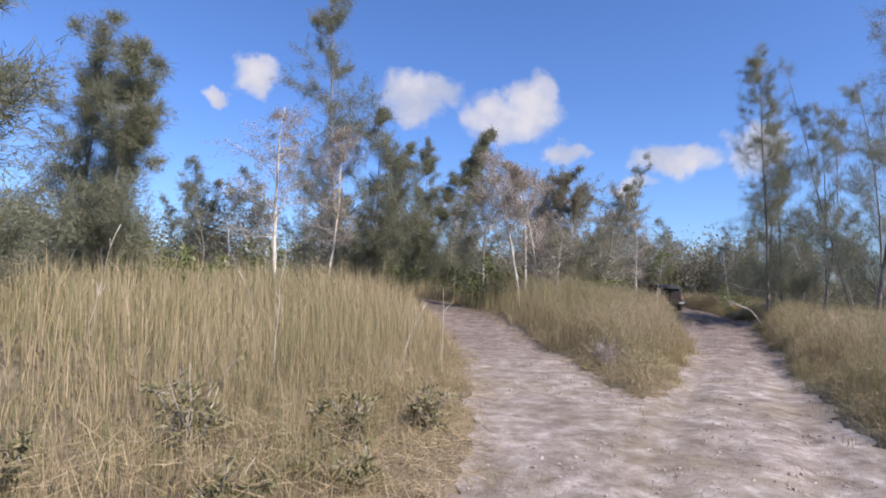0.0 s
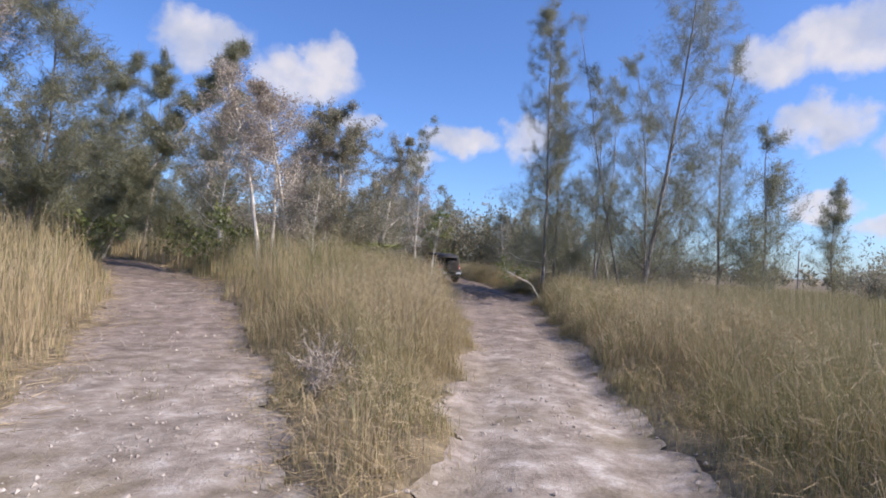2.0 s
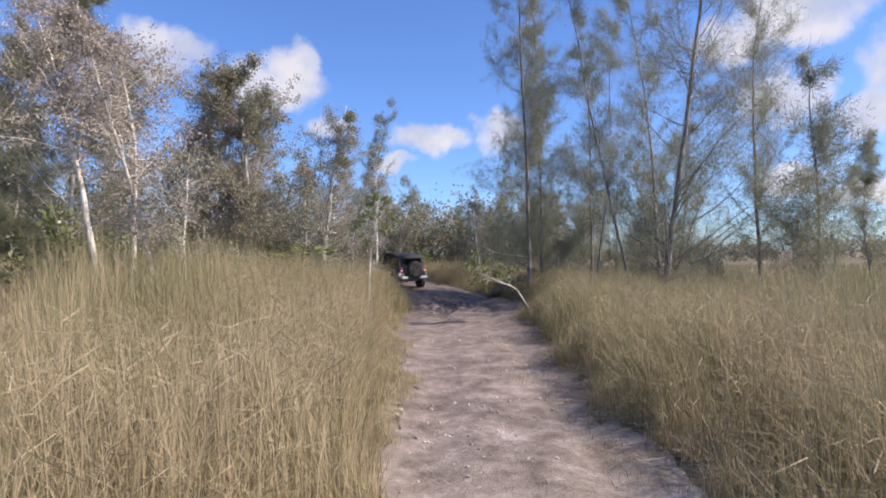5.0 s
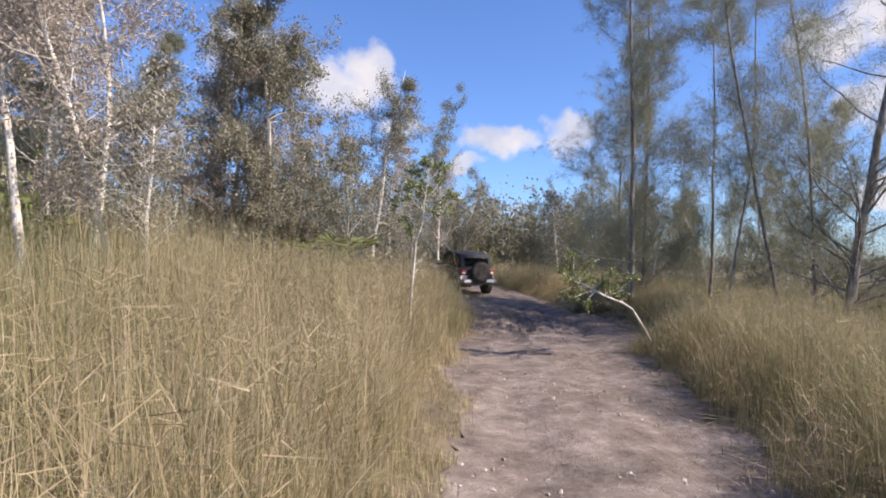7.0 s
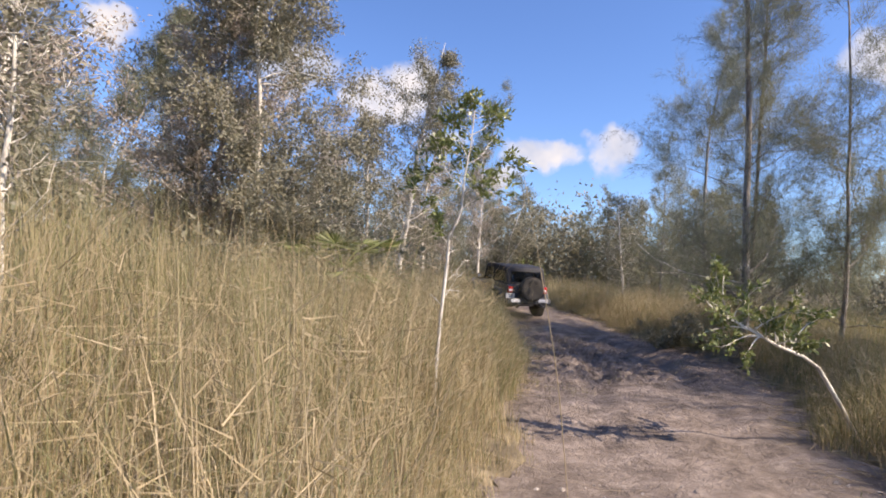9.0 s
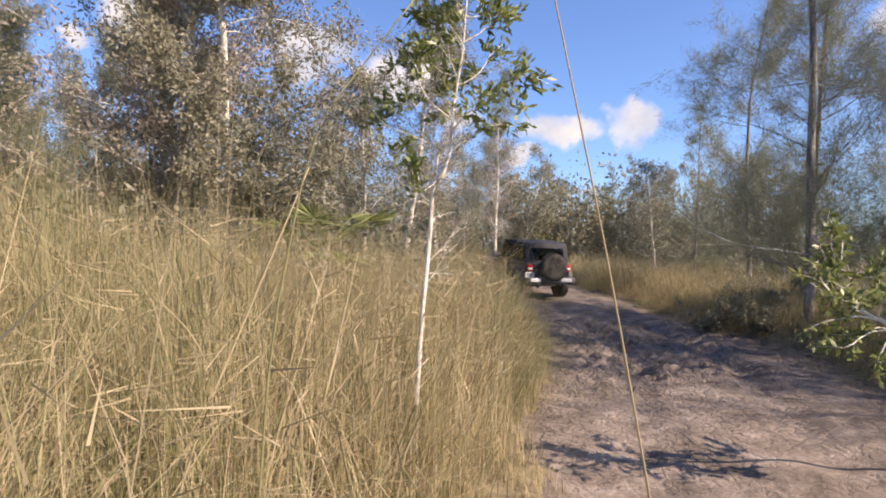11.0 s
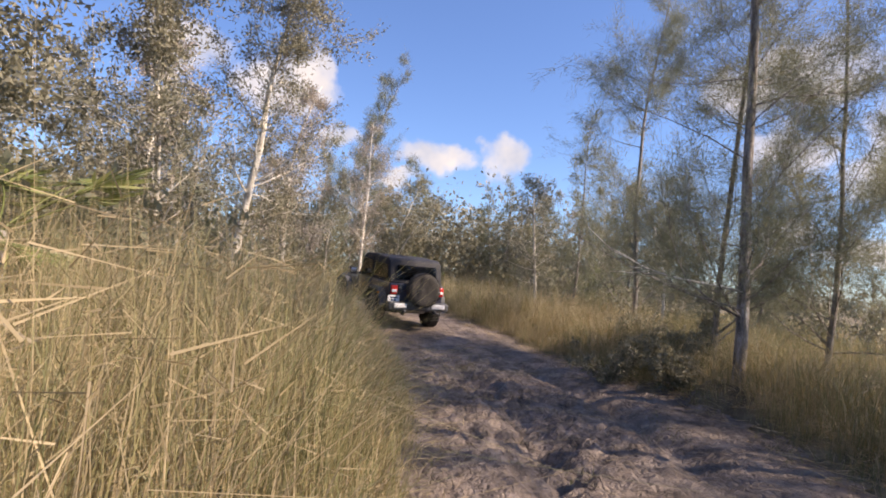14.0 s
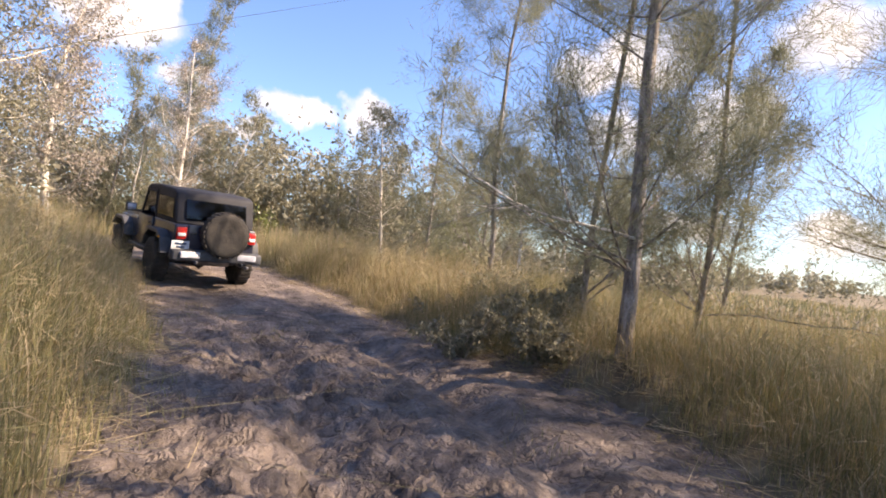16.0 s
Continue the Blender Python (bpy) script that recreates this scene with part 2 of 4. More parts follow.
def put(name, me, parent=None, label="", m=None):
    """A mesh as an object; under a parent it is a part."""
    ob = new(name, me)
    if parent is not None:
        ob.parent = parent
    if m is not None:
        ob.matrix_basis = m
    if label:
        ob["label"] = label
    return ob


def part(name, bm, mat, parent, label="", m=None, smooth=True):
    me = bpy.data.meshes.new(name)
    bm.to_mesh(me)
    bm.free()
    me.materials.append(mat)
    for p in me.polygons:
        p.use_smooth = smooth
    me.update()
    return put(name, me, parent, label, m)


class Soup:
    """Collects tubes and leaf cards into arrays for one mesh."""

    def __init__(self):
        self.v, self.t, self.q, self.n = [], [], [], 0

    def add(self, verts, tris=None, quads=None):
        verts = np.asarray(verts, float).reshape(-1, 3)
        if tris is not None and len(tris):
            self.t.append(np.asarray(tris).reshape(-1, 3) + self.n)
        if quads is not None and len(quads):
            self.q.append(np.asarray(quads).reshape(-1, 4) + self.n)
        self.v.append(verts)
        self.n += len(verts)

    def tube(self, path, radii, sides=6):
        path, radii = np.asarray(path, float), np.asarray(radii, float)
        tan = np.gradient(path, axis=0)
        tan /= np.linalg.norm(tan, axis=1, keepdims=True) + 1e-9
        ref = np.where(np.abs(tan[:, 2:3]) > 0.9, [[1.0, 0, 0]], [[0, 0, 1.0]])
        a = np.cross(tan, ref)
        a /= np.linalg.norm(a, axis=1, keepdims=True) + 1e-9
        b = np.cross(tan, a)
        ang = np.arange(sides) * 2 * np.pi / sides
        ring = path[:, None] + radii[:, None, None] * (np.cos(ang)[None, :, None] * a[:, None] + np.sin(ang)[None, :, None] * b[:, None])
        k = len(path)
        i, j = np.meshgrid(np.arange(k - 1), np.arange(sides), indexing="ij")
        j2 = (j + 1) % sides
        quads = np.stack([i * sides + j, i * sides + j2, (i + 1) * sides + j2, (i + 1) * sides + j], -1).reshape(-1, 4)
        top = np.array([[(k - 1) * sides, (k - 1) * sides + n, (k - 1) * sides + n + 1] for n in range(1, sides - 1)])
        self.add(ring, top, quads)

    def needles(self, pos, way, width):
        """Thin tapering blades from pos along way."""
        side = np.cross(way, RNG.normal(size=way.shape))
        side *= (width / (np.linalg.norm(side, axis=1) + 1e-9))[:, None]
        verts = np.stack([pos - side, pos + side, pos + way], 1)
        self.add(verts, np.arange(len(pos) * 3).reshape(-1, 3))

    def leaves(self, pos, way, width):
        """Pointed leaves: two triangles folded along the midrib."""
        side = np.cross(way, RNG.normal(size=way.shape))
        side *= (width / (np.linalg.norm(side, axis=1) + 1e-9))[:, None]
        mid = pos + way * 0.5
        verts = np.stack([pos, mid - side, pos + way, mid + side], 1)
        base = np.arange(len(pos))[:, None] * 4
        self.add(verts, np.concatenate([base + [0, 1, 2], base + [0, 2, 3]]))

    def mesh(self, name, mat, smooth=False):
        tris = np.concatenate(self.t) if self.t else None
        quads = np.concatenate(self.q) if self.q else None
        return mesh_np(name, np.concatenate(self.v), mat, tris, quads, smooth)


RNG = np.random.default_rng(7)

# ---------------------------------------------------------------- the plan: two sandy tracks that fork

MAIN = np.array([(-1.2, -9, 2.0), (0.6, -2, 2.0), (1.8, 2, 2.1), (2.9, 5, 1.9), (4.2, 7.3, 1.35), (5.6, 9.7, 1.15), (7.0, 12.2, 1.15), (8.6, 15.1, 1.2), (10.2, 18.3, 1.3),
                 (11.6, 21.2, 1.45), (12.6, 23.7, 1.7), (13.9, 26.6, 1.9), (15.8, 29.6, 2.25), (17.0, 32.3, 2.35), (17.5, 35.0, 2.2), (17.9, 38.5, 1.95), (17.9, 43.0, 1.85), (17.0, 49, 1.75), (13, 58, 1.5)])
FORK = np.array([(1.6, 3.5, 1.6), (1.8, 7.0, 1.35), (2.1, 11, 1.4), (2.2, 15, 1.45), (2.0, 20, 1.5), (1.3, 27, 1.5), (-0.6, 33, 1.4), (-4, 37, 1.3)])


def line_distance(x, y, line):
    """Distance to a polyline less its half width, and the signed side."""
    best = np.full(np.shape(x), 1e9)
    for (ax, ay, aw), (bx, by, bw) in zip(line[:-1], line[1:]):
        dx, dy = bx - ax, by - ay
        f = np.clip(((x - ax) * dx + (y - ay) * dy) / (dx * dx + dy * dy), 0, 1)
        d = np.hypot(x - ax - f * dx, y - ay - f * dy) - (aw + f * (bw - aw))
        best = np.minimum(best, d)
    return best


def wave(x, y, k, seed=0.0):
    """Cheap smooth noise in about -1..1."""
    return (np.sin(x * k + 1.3 * np.sin(y * k * 0.7 + seed) + seed) + np.sin(y * k * 1.17 + 1.7 * np.sin(x * k * 0.61 - seed) + 2 * seed)
            + 0.6 * np.sin((x + y) * k * 1.9 + 3 * seed + np.sin((x - y) * k * 1.3))) / 2.6


def off_track(x, y):
    d = np.minimum(line_distance(x, y, MAIN), line_distance(x, y, FORK))
    return d + 0.22 * wave(x, y, 1.7, 0.4) + 0.13 * wave(x, y, 5.3, 1.1)


def along_main(x, y):
    """Signed offset across the main track, to its right."""
    best, side = np.full(np.shape(x), 1e9), np.zeros(np.shape(x))
    for (ax, ay, aw), (bx, by, bw) in zip(MAIN[:-1], MAIN[1:]):
        dx, dy = bx - ax, by - ay
        f = np.clip(((x - ax) * dx + (y - ay) * dy) / (dx * dx + dy * dy), 0, 1)
        d = np.hypot(x - ax - f * dx, y - ay - f * dy)
        s = ((x - ax) * dy - (y - ay) * dx) / np.hypot(dx, dy)
        side = np.where(d < best, s, side)
        best = np.minimum(best, d)
    return side


def smooth_step(v, a, b):
    f = np.clip((v - a) / (b - a), 0, 1)
    return f * f * (3 - 2 * f)


def mud_lumps(x, y):
    """Clods thrown up by wheels: rounded cells with cracks between them."""
    flat = np.array([noise.voronoi(Vector((a * 2.9 + 0.35 * math.sin(b * 5), b * 4.6, 0.0)))[0][:2] + noise.voronoi(Vector((a * 7.5 + 0.4 * math.sin(b * 9), b * 9.5, 3.0)))[0][:1] for a, b in zip(x.ravel(), y.ravel())])
    big = np.clip((flat[:, 1] - flat[:, 0]) * 2.3, 0, 1) ** 0.7
    grit = np.clip(1.2 - 1.5 * flat[:, 2], 0, 1)
    return (0.65 * big ** 2 + 0.65 * grit).reshape(x.shape) + 0.55 * wave(x, y, 2.1, 5.0)


def ground_height(x, y, fine=False):
    x, y = np.asarray(x, float), np.asarray(y, float)
    d = off_track(x, y)
    verge = smooth_step(d, -0.25, 0.5)
    z = 0.03 * wave(x, y, 0.5, 2.0) + 0.10 * verge
    inside = 1 - verge
    s = along_main(x, y)
    ruts = np.exp(-((np.abs(s) - 0.78) / 0.24) ** 2)
    z -= inside * 0.05 * ruts
    z += inside * 0.018 * wave(x, y, 5.0, 0.7)
    mud = smooth_step(y, 28.3, 30.0) * (1 - smooth_step(y, 35.0, 36.8)) * inside
    lumps = mud_lumps(x, y) if fine else 0.5 * wave(x, y, 3.1, 5.0) + 0.7 * np.abs(wave(x, y, 6.3, 2.2)) + 0.5 * np.abs(wave(x + 0.3 * y, y, 11.0, 3.9))
    rough = 0.32 + 0.75 * np.exp(-((s + 0.9) / 1.1) ** 2)
    z += mud * (0.135 * rough * (lumps - (0.75 if fine else 0.45)) - 0.10 * ruts + 0.05)
    z += (0.14 * smooth_step(y, 33.5, 39.0) + 0.50 * smooth_step(y, 34.5, 44.0)) * np.exp(-((x - 16) / 12.0) ** 2)
    z += 0.38 * np.exp(-((x - 19.6) / 1.3) ** 2 - ((y - 31.4) / 1.8) ** 2) * verge
    z += 0.95 * smooth_step(y, 17, 35) * (1 - smooth_step(x, 0.0, 4.5))
    z += 1.05 * smooth_step(-x, -0.4, 6.0) * np.exp(-((y - 15) / 17.0) ** 2)
    z += 0.75 * smooth_step(-s, 1.9, 7.0) * smooth_step(y, 17, 26) * (1 - smooth_step(y, 33, 40)) * smooth_step(x, 0.5, 5.0)
    return z


def build_ground():
    step = 0.18
    xs, ys = np.arange(-14, 34, step), np.arange(-9, 58, step)
    gx, gy = np.meshgrid(xs, ys, indexing="ij")
    raw = off_track(gx, gy)
    # grid points by the verge slide onto it, so that the edge runs smooth
    dx = (off_track(gx + 0.02, gy) - off_track(gx - 0.02, gy)) / 0.04
    dy = (off_track(gx, gy + 0.02) - off_track(gx, gy - 0.02)) / 0.04
    near_edge = np.abs(raw) < 0.62 * step
    pull = np.where(near_edge, raw / np.maximum(dx * dx + dy * dy, 0.3), 0)
    cell_x, cell_y = (xs[:-1, None] + 0 * ys[None, :-1] + step / 2).ravel(), (0 * xs[:-1, None] + ys[None, :-1] + step / 2).ravel()
    gx, gy = gx - dx * pull, gy - dy * pull
    verts = np.stack([gx, gy, ground_height(gx, gy)], -1).reshape(-1, 3)
    i, j = np.meshgrid(np.arange(len(xs) - 1), np.arange(len(ys) - 1), indexing="ij")
    k = len(ys)
    quads = np.stack([i * k + j, (i + 1) * k + j, (i + 1) * k + j + 1, i * k + j + 1], -1).reshape(-1, 4)
    cx, cy = cell_x, cell_y
    on = off_track(cx, cy) < 0
    churned = on & (cx > 12.4) & (cx < 20.6) & (cy > 28.2) & (cy < 36.9)
    x0, x1, y0, y1 = xs[0], xs[-1], ys[0], ys[-1]

    def keep(mask):
        used, index = np.unique(quads[mask], return_inverse=True)
        return verts[used], index.reshape(-1, 4)

    v, q = keep(on & ~churned)
    # the churned stretch is three times finer
    i, j = np.nonzero(churned.reshape(len(xs) - 1, len(ys) - 1))
    fi = (i[:, None] * 3 + np.repeat(np.arange(3), 3)[None]).ravel()
    fj = (j[:, None] * 3 + np.tile(np.arange(3), 3)[None]).ravel()
    wide = 3 * len(ys) + 1
    cells = np.stack([fi * wide + fj, (fi + 1) * wide + fj, (fi + 1) * wide + fj + 1, fi * wide + fj + 1], -1)
    used, index = np.unique(cells, return_inverse=True)
    mx, my = xs[0] + (used // wide) * step / 3, ys[0] + (used % wide) * step / 3
    q = np.concatenate([q, index.reshape(-1, 4) + len(v)])
    v = np.concatenate([v, np.stack([mx, my, ground_height(mx, my, True)], -1)])
    road = put("dirt_track", mesh_np("dirt_track", v, M_TRACK, quads=q, smooth=True))
    tagged(road, "pale sandy two-rut track with churned mud", "dirt track", kind="structure")
    # the soil runs on a little way under the track, lower than it
    near = off_track(verts[:, 0], verts[:, 1])
    verts = verts.copy()
    verts[:, 2] -= 0.22 * smooth_step(-near, 0.05, 0.30)
    v, q = keep(off_track(cx, cy) > -0.75)
    # the plain goes on to the horizon in widening strips round the dense middle
    far = [v]
    fq, n = [q], len(v)
    ring = lambda a: [(x0 - a, y0 - a), (x1 + a, y0 - a), (x1 + a, y1 + a), (x0 - a, y1 + a)]
    outs = [0, 6, 20, 60, 200, 800, 3000]
    rings = []
    for a in outs:
        c = ring(a)
        pts = []
        for (ax, ay), (bx, by) in zip(c, c[1:] + c[:1]):
            for f in np.arange(48) / 48:
                px, py = ax + (bx - ax) * f, ay + (by - ay) * f
                pts.append((px, py, float(ground_height(px, py)) - (0.03 if a == 0 else 0.0)))
        rings.append(np.array(pts))
    m = len(rings[0])
    for a, b in zip(rings[:-1], rings[1:]):
        far.append(a), far.append(b)
        idx = np.arange(m)
        nxt = (idx + 1) % m
        fq.append(np.stack([n + idx, n + m + idx, n + m + nxt, n + nxt], -1)[:, ::-1])
        n += 2 * m
    ground = put("ground", mesh_np("ground", np.concatenate(far), M_SOIL, quads=np.concatenate(fq), smooth=True))
    tagged(ground, "flat brown soil under dry grass", "ground", kind="structure")


build_ground()

# ---------------------------------------------------------------- grass


def grass_height(x, y):
    s = along_main(x, y)
    left = 1.30 + 0.25 * smooth_step(y, 10, 18) + 0.35 * smooth_step(y, 18, 25)
    left = left - 0.55 * smooth_step(y, 30, 35)
    left = left * (0.42 + 0.58 * smooth_step(y, 4.5, 10.0))
    right = 1.45 - 0.55 * smooth_step(y, 24, 29) - 0.35 * smooth_step(s, 6, 20)
    right = right + 0.40 * smooth_step(y, 32.5, 36) * (1 - smooth_step(s, 8, 16))
    right = right + 0.45 * np.exp(-((x - 19.0) / 1.2) ** 2 - ((y - 30.2) / 1.6) ** 2)
    h = np.where(s < 0, left, right)
    d = off_track(x, y)
    steep = smooth_step(y, 12, 17) * (s < 0) * (1 - smooth_step(y, 28, 31))
    soft = np.maximum(1 - smooth_step(y, 10, 15), (1 - smooth_step(line_distance(x, y, FORK), 0.4, 2.2)) * (1 - smooth_step(y, 26, 32)))
    h = h * (0.27 + 0.13 * steep - 0.14 * soft + (0.73 - 0.13 * steep + 0.14 * soft) * smooth_step(d, -0.05, 1.0 - 0.45 * steep + 0.8 * soft))
    return h * (1 + 0.20 * wave(x, y, 0.8, 3.3) + 0.14 * wave(x, y, 2.7, 0.9))


def blades(name, label, mat, px, py, height, width, lean, curl=0.35):
    """One field of grass: every blade is a strip that tapers and bends from its own foot, its lean shared in part by its tussock."""
    n = len(px)
    pz = ground_height(px, py) - 0.03
    turn = RNG.uniform(0, 2 * np.pi, n)
    face = np.stack([np.cos(turn), np.sin(turn), np.zeros(n)], 1)
    tilt = 3.2 * wave(px, py, 3.1, 4.0) + RNG.normal(0, 1.3, n)
    out = np.stack([np.cos(tilt), np.sin(tilt), np.zeros(n)], 1) * (height * np.abs(RNG.normal(0, lean, n)) ** 1.1)[:, None]
    out += np.stack([-0.06 * height, 0.02 * height, np.zeros(n)], 1)
    foot = np.stack([px, py, pz], 1)
    up = np.array([0, 0, 1.0])
    mid = foot + 0.52 * height[:, None] * up + 0.28 * out
    drop = 1 - curl * np.clip(np.linalg.norm(out, axis=1) / height, 0, 1.4)
    tip = foot + (height * drop)[:, None] * up + out
    w = width[:, None] * face
    verts = np.stack([foot - w, foot + w, mid + 0.6 * w, mid - 0.6 * w, tip], 1).reshape(-1, 3)
    base = np.arange(n)[:, None] * 5
    me = mesh_np(name, verts, mat, tris=base + [3, 2, 4], quads=base + [0, 1, 2, 3])
    return tagged(put(name, me), label, "grass", kind="stuff")


def arching(name, label, mat, px, py, length, width):
    """Long blades that bow over and hang: three joints and a tip each."""
    n = len(px)
    foot = np.stack([px, py, ground_height(px, py) - 0.03], 1)
    turn = RNG.uniform(0, 2 * np.pi, n)
    out = np.stack([np.cos(turn), np.sin(turn), np.zeros(n)], 1)
    side = np.stack([-np.sin(turn), np.cos(turn), np.zeros(n)], 1) * width[:, None]
    bow = RNG.uniform(0.5, 1.0, n)
    rows = []
    for f in (0.0, 0.36, 0.68, 1.0):
        rise = length * (f * 0.95 - bow * 0.55 * f ** 2.6)
        reach = length * bow * 0.62 * f ** 1.7
        p = foot + rise[:, None] * np.array([0, 0, 1.0]) + reach[:, None] * out
        rows += [p - side * (1 - 0.35 * f), p + side * (1 - 0.35 * f)] if f < 1 else [p]
    verts = np.stack(rows, 1).reshape(-1, 3)
    base = np.arange(n)[:, None] * 7
    me = mesh_np(name, verts, mat, tris=base + [4, 5, 6], quads=np.concatenate([base + [0, 1, 3, 2], base + [2, 3, 5, 4]]))
    return tagged(put(name, me), label, "grass", kind="stuff")


def scatter(x0, x1, y0, y1, per_m2):
    n = int((x1 - x0) * (y1 - y0) * per_m2)
    return RNG.uniform(x0, x1, n), RNG.uniform(y0, y1, n)


def path_distance(x, y):
    d = np.full(np.shape(x), 1e9)
    for a, b in zip(MAIN[1:-4], MAIN[2:-3]):
        f = np.clip(((x - a[0]) * (b[0] - a[0]) + (y - a[1]) * (b[1] - a[1])) / ((b[0] - a[0]) ** 2 + (b[1] - a[1]) ** 2), 0, 1)
        d = np.minimum(d, np.hypot(x - a[0] - f * (b[0] - a[0]), y - a[1] - f * (b[1] - a[1])))
    return d


# the strip that the wheels roll over, to the right of the eye
CLEAR = np.array([(-0.1, -4.2, 0.9), (0.33, -0.6, 0.9), (2.4, 4.2, 0.8), (4.6, 7.45, 0.75), (7.35, 12.8, 0.75), (9.05, 17.0, 0.75), (9.8, 19.55, 0.75), (10.7, 22.0, 0.75), (11.1, 23.3, 0.75),
                  (11.55, 24.5, 0.75), (12.4, 25.85, 0.75), (14.05, 27.4, 0.75)])


def build_grass():
    # near the track: tussocks of thin arching blades
    x, y = scatter(-9, 27, -5, 48, 2200)
    p = path_distance(x, y)
    x, y, p = x[p < 6.5], y[p < 6.5], p[p < 6.5]
    near = off_track(x, y) > RNG.uniform(-0.14, 0.1, len(x))
    x, y, p = x[near], y[near], p[near]
    clump = wave(x, y, 4.2, 6.0) + 0.6 * wave(x, y, 9.0, 2.0)
    ok = RNG.uniform(size=len(x)) < np.clip(0.34 + 0.42 * clump, 0.03, 1) * np.clip(1.25 - p / 6.5, 0.22, 1)
    x, y = x[ok], y[ok]
    h = grass_height(x, y) * RNG.uniform(0.25, 1.12, len(x)) ** 0.8
    h = np.minimum(h, 0.18 + 1.9 * np.maximum(line_distance(x, y, CLEAR), 0))
    dry = RNG.uniform(size=len(x)) < np.clip(0.50 + 0.42 * wave(x, y, 0.55, 8.0) - 0.20 * smooth_step(y, 22, 27) - (0.22 - 0.40 * smooth_step(y, 34, 38)) * (along_main(x, y) > 0), 0.10, 0.92)
    for pick, name, label, mat in ((dry, "dry_grass", "tall straw-coloured dry grass beside the track", M_STRAW), (~dry, "sedge_grass", "tall olive-green sedge beside the track", M_SEDGE)):
        k = pick.sum()
        blades(name, label, mat, x[pick], y[pick], h[pick], RNG.uniform(0.0018, 0.0046, k), 0.56)
    # long blades bowed over the tussocks
    x, y = scatter(-7, 25, -4, 44, 125)
    p = path_distance(x, y)
    ok = p < 5.5
    x, y = x[ok], y[ok]
    ok = (off_track(x, y) > 0.08) & (line_distance(x, y, CLEAR) > 0.25)
    x, y = x[ok], y[ok]
    h = grass_height(x, y)
    dry = RNG.uniform(size=len(x)) < 0.6
    for pick, mat in ((dry, M_STRAW), (~dry, M_SEDGE)):
        arching("bowed_grass", "long dry blades bowed over the tussocks", mat, x[pick], y[pick], (0.2 + h[pick]) * RNG.uniform(0.35, 1.2, pick.sum()), RNG.uniform(0.0018, 0.0042, pick.sum()))
    # tangled dead thatch between the tussocks
    x, y = scatter(-6, 24, -3, 42, 330)
    ok = path_distance(x, y) < 4.6
    x, y = x[ok], y[ok]
    ok = (off_track(x, y) > 0.1) & (line_distance(x, y, CLEAR) > 0.4)
    x, y = x[ok], y[ok]
    n = len(x)
    turn, length, lift = RNG.uniform(0, 2 * np.pi, n), RNG.uniform(0.10, 0.38, n), RNG.normal(0.15, 0.4, n)
    way = np.stack([np.cos(turn), np.sin(turn), lift], 1) * length[:, None]
    foot = np.stack([x, y, ground_height(x, y) + grass_height(x, y) * RNG.uniform(0.0, 0.85, n) ** 1.3], 1)
    thatch = Soup()
    thatch.needles(foot, way, RNG.uniform(0.0018, 0.004, n))
    tagged(put("grass_thatch", thatch.mesh("grass_thatch", M_STRAW)), "tangled dead straw between the tussocks", "grass", kind="stuff")
    # short growth in the middle of the tracks
    x, y = scatter(-2, 22, 3, 44, 130)
    d = off_track(x, y)
    ok = (d < -0.05) & (((wave(x, y, 1.7, 3.0) > 0.1) & (d > -0.5)) | (wave(x, y, 1.1, 7.0) + 0.5 * wave(x, y, 3.3, 1.0) > 0.75) | (np.hypot((x - 16.2) / 1.1, (y - 36.9) / 1.0) < 0.75 + 0.3 * wave(x, y, 4.0, 2.0))) & (line_distance(x, y, CLEAR) > 0.1)
    x, y = x[ok], y[ok]
    blades("short_grass", "short trampled grass in the middle of the track", M_SEDGE, x, y, RNG.uniform(0.04, 0.16, len(x)), RNG.uniform(0.002, 0.005, len(x)), 0.6)
    # seed stalks that stand over the rest
    x, y = scatter(-12, 30, -5, 48, 9)
    ok = (off_track(x, y) > 0.3) & (path_distance(x, y) < 11) & (line_distance(x, y, CLEAR) > 0.2)
    x, y = x[ok], y[ok]
    blades("seed_stalks", "pale dry seed stalks standing over the grass", M_STRAW, x, y, grass_height(x, y) * RNG.uniform(1.05, 1.42, len(x)), RNG.uniform(0.002, 0.004, len(x)), 0.30)
    # broken straw lying along the verges
    x, y = scatter(-6, 26, -4, 46, 260)
    d = off_track(x, y)
    ok = (d > -0.55) & (d < 0.9) & (line_distance(x, y, CLEAR) > 0.7) & (RNG.uniform(size=len(x)) < np.clip(0.8 - np.abs(d - 0.2) * 1.1, 0.03, 1))
    x, y = x[ok], y[ok]
    n = len(x)
    turn, length = RNG.uniform(0, 2 * np.pi, n), RNG.uniform(0.12, 0.5, n)
    way = np.stack([np.cos(turn) * length, np.sin(turn) * length, RNG.uniform(-0.02, 0.10, n)], 1)
    litter = Soup()
    litter.needles(np.stack([x, y, ground_height(x, y) + 0.015], 1), way, RNG.uniform(0.002, 0.005, n))
    tagged(put("straw_litter", litter.mesh("straw_litter", M_STRAW)), "broken dry straw lying along the track's edges", "grass litter", kind="stuff")
    # the field further out, thinner and coarser with distance
    for lo, reach, dens, wide, tag in ((6.0, 11, 120, 0.0068, "grass_field"), (10.7, 19, 40, 0.014, "grass_field"), (18.0, 55, 7.0, 0.036, "far_grass_field")):
        x, y = scatter(-45, 80, 2, 80, dens)
        p = path_distance(x, y)
        ok = (p > lo - 0.3) & (p < reach + RNG.normal(0, 1.0, len(x)))
        x, y = x[ok], y[ok]
        ok = off_track(x, y) > 0.05
        x, y = x[ok], y[ok]
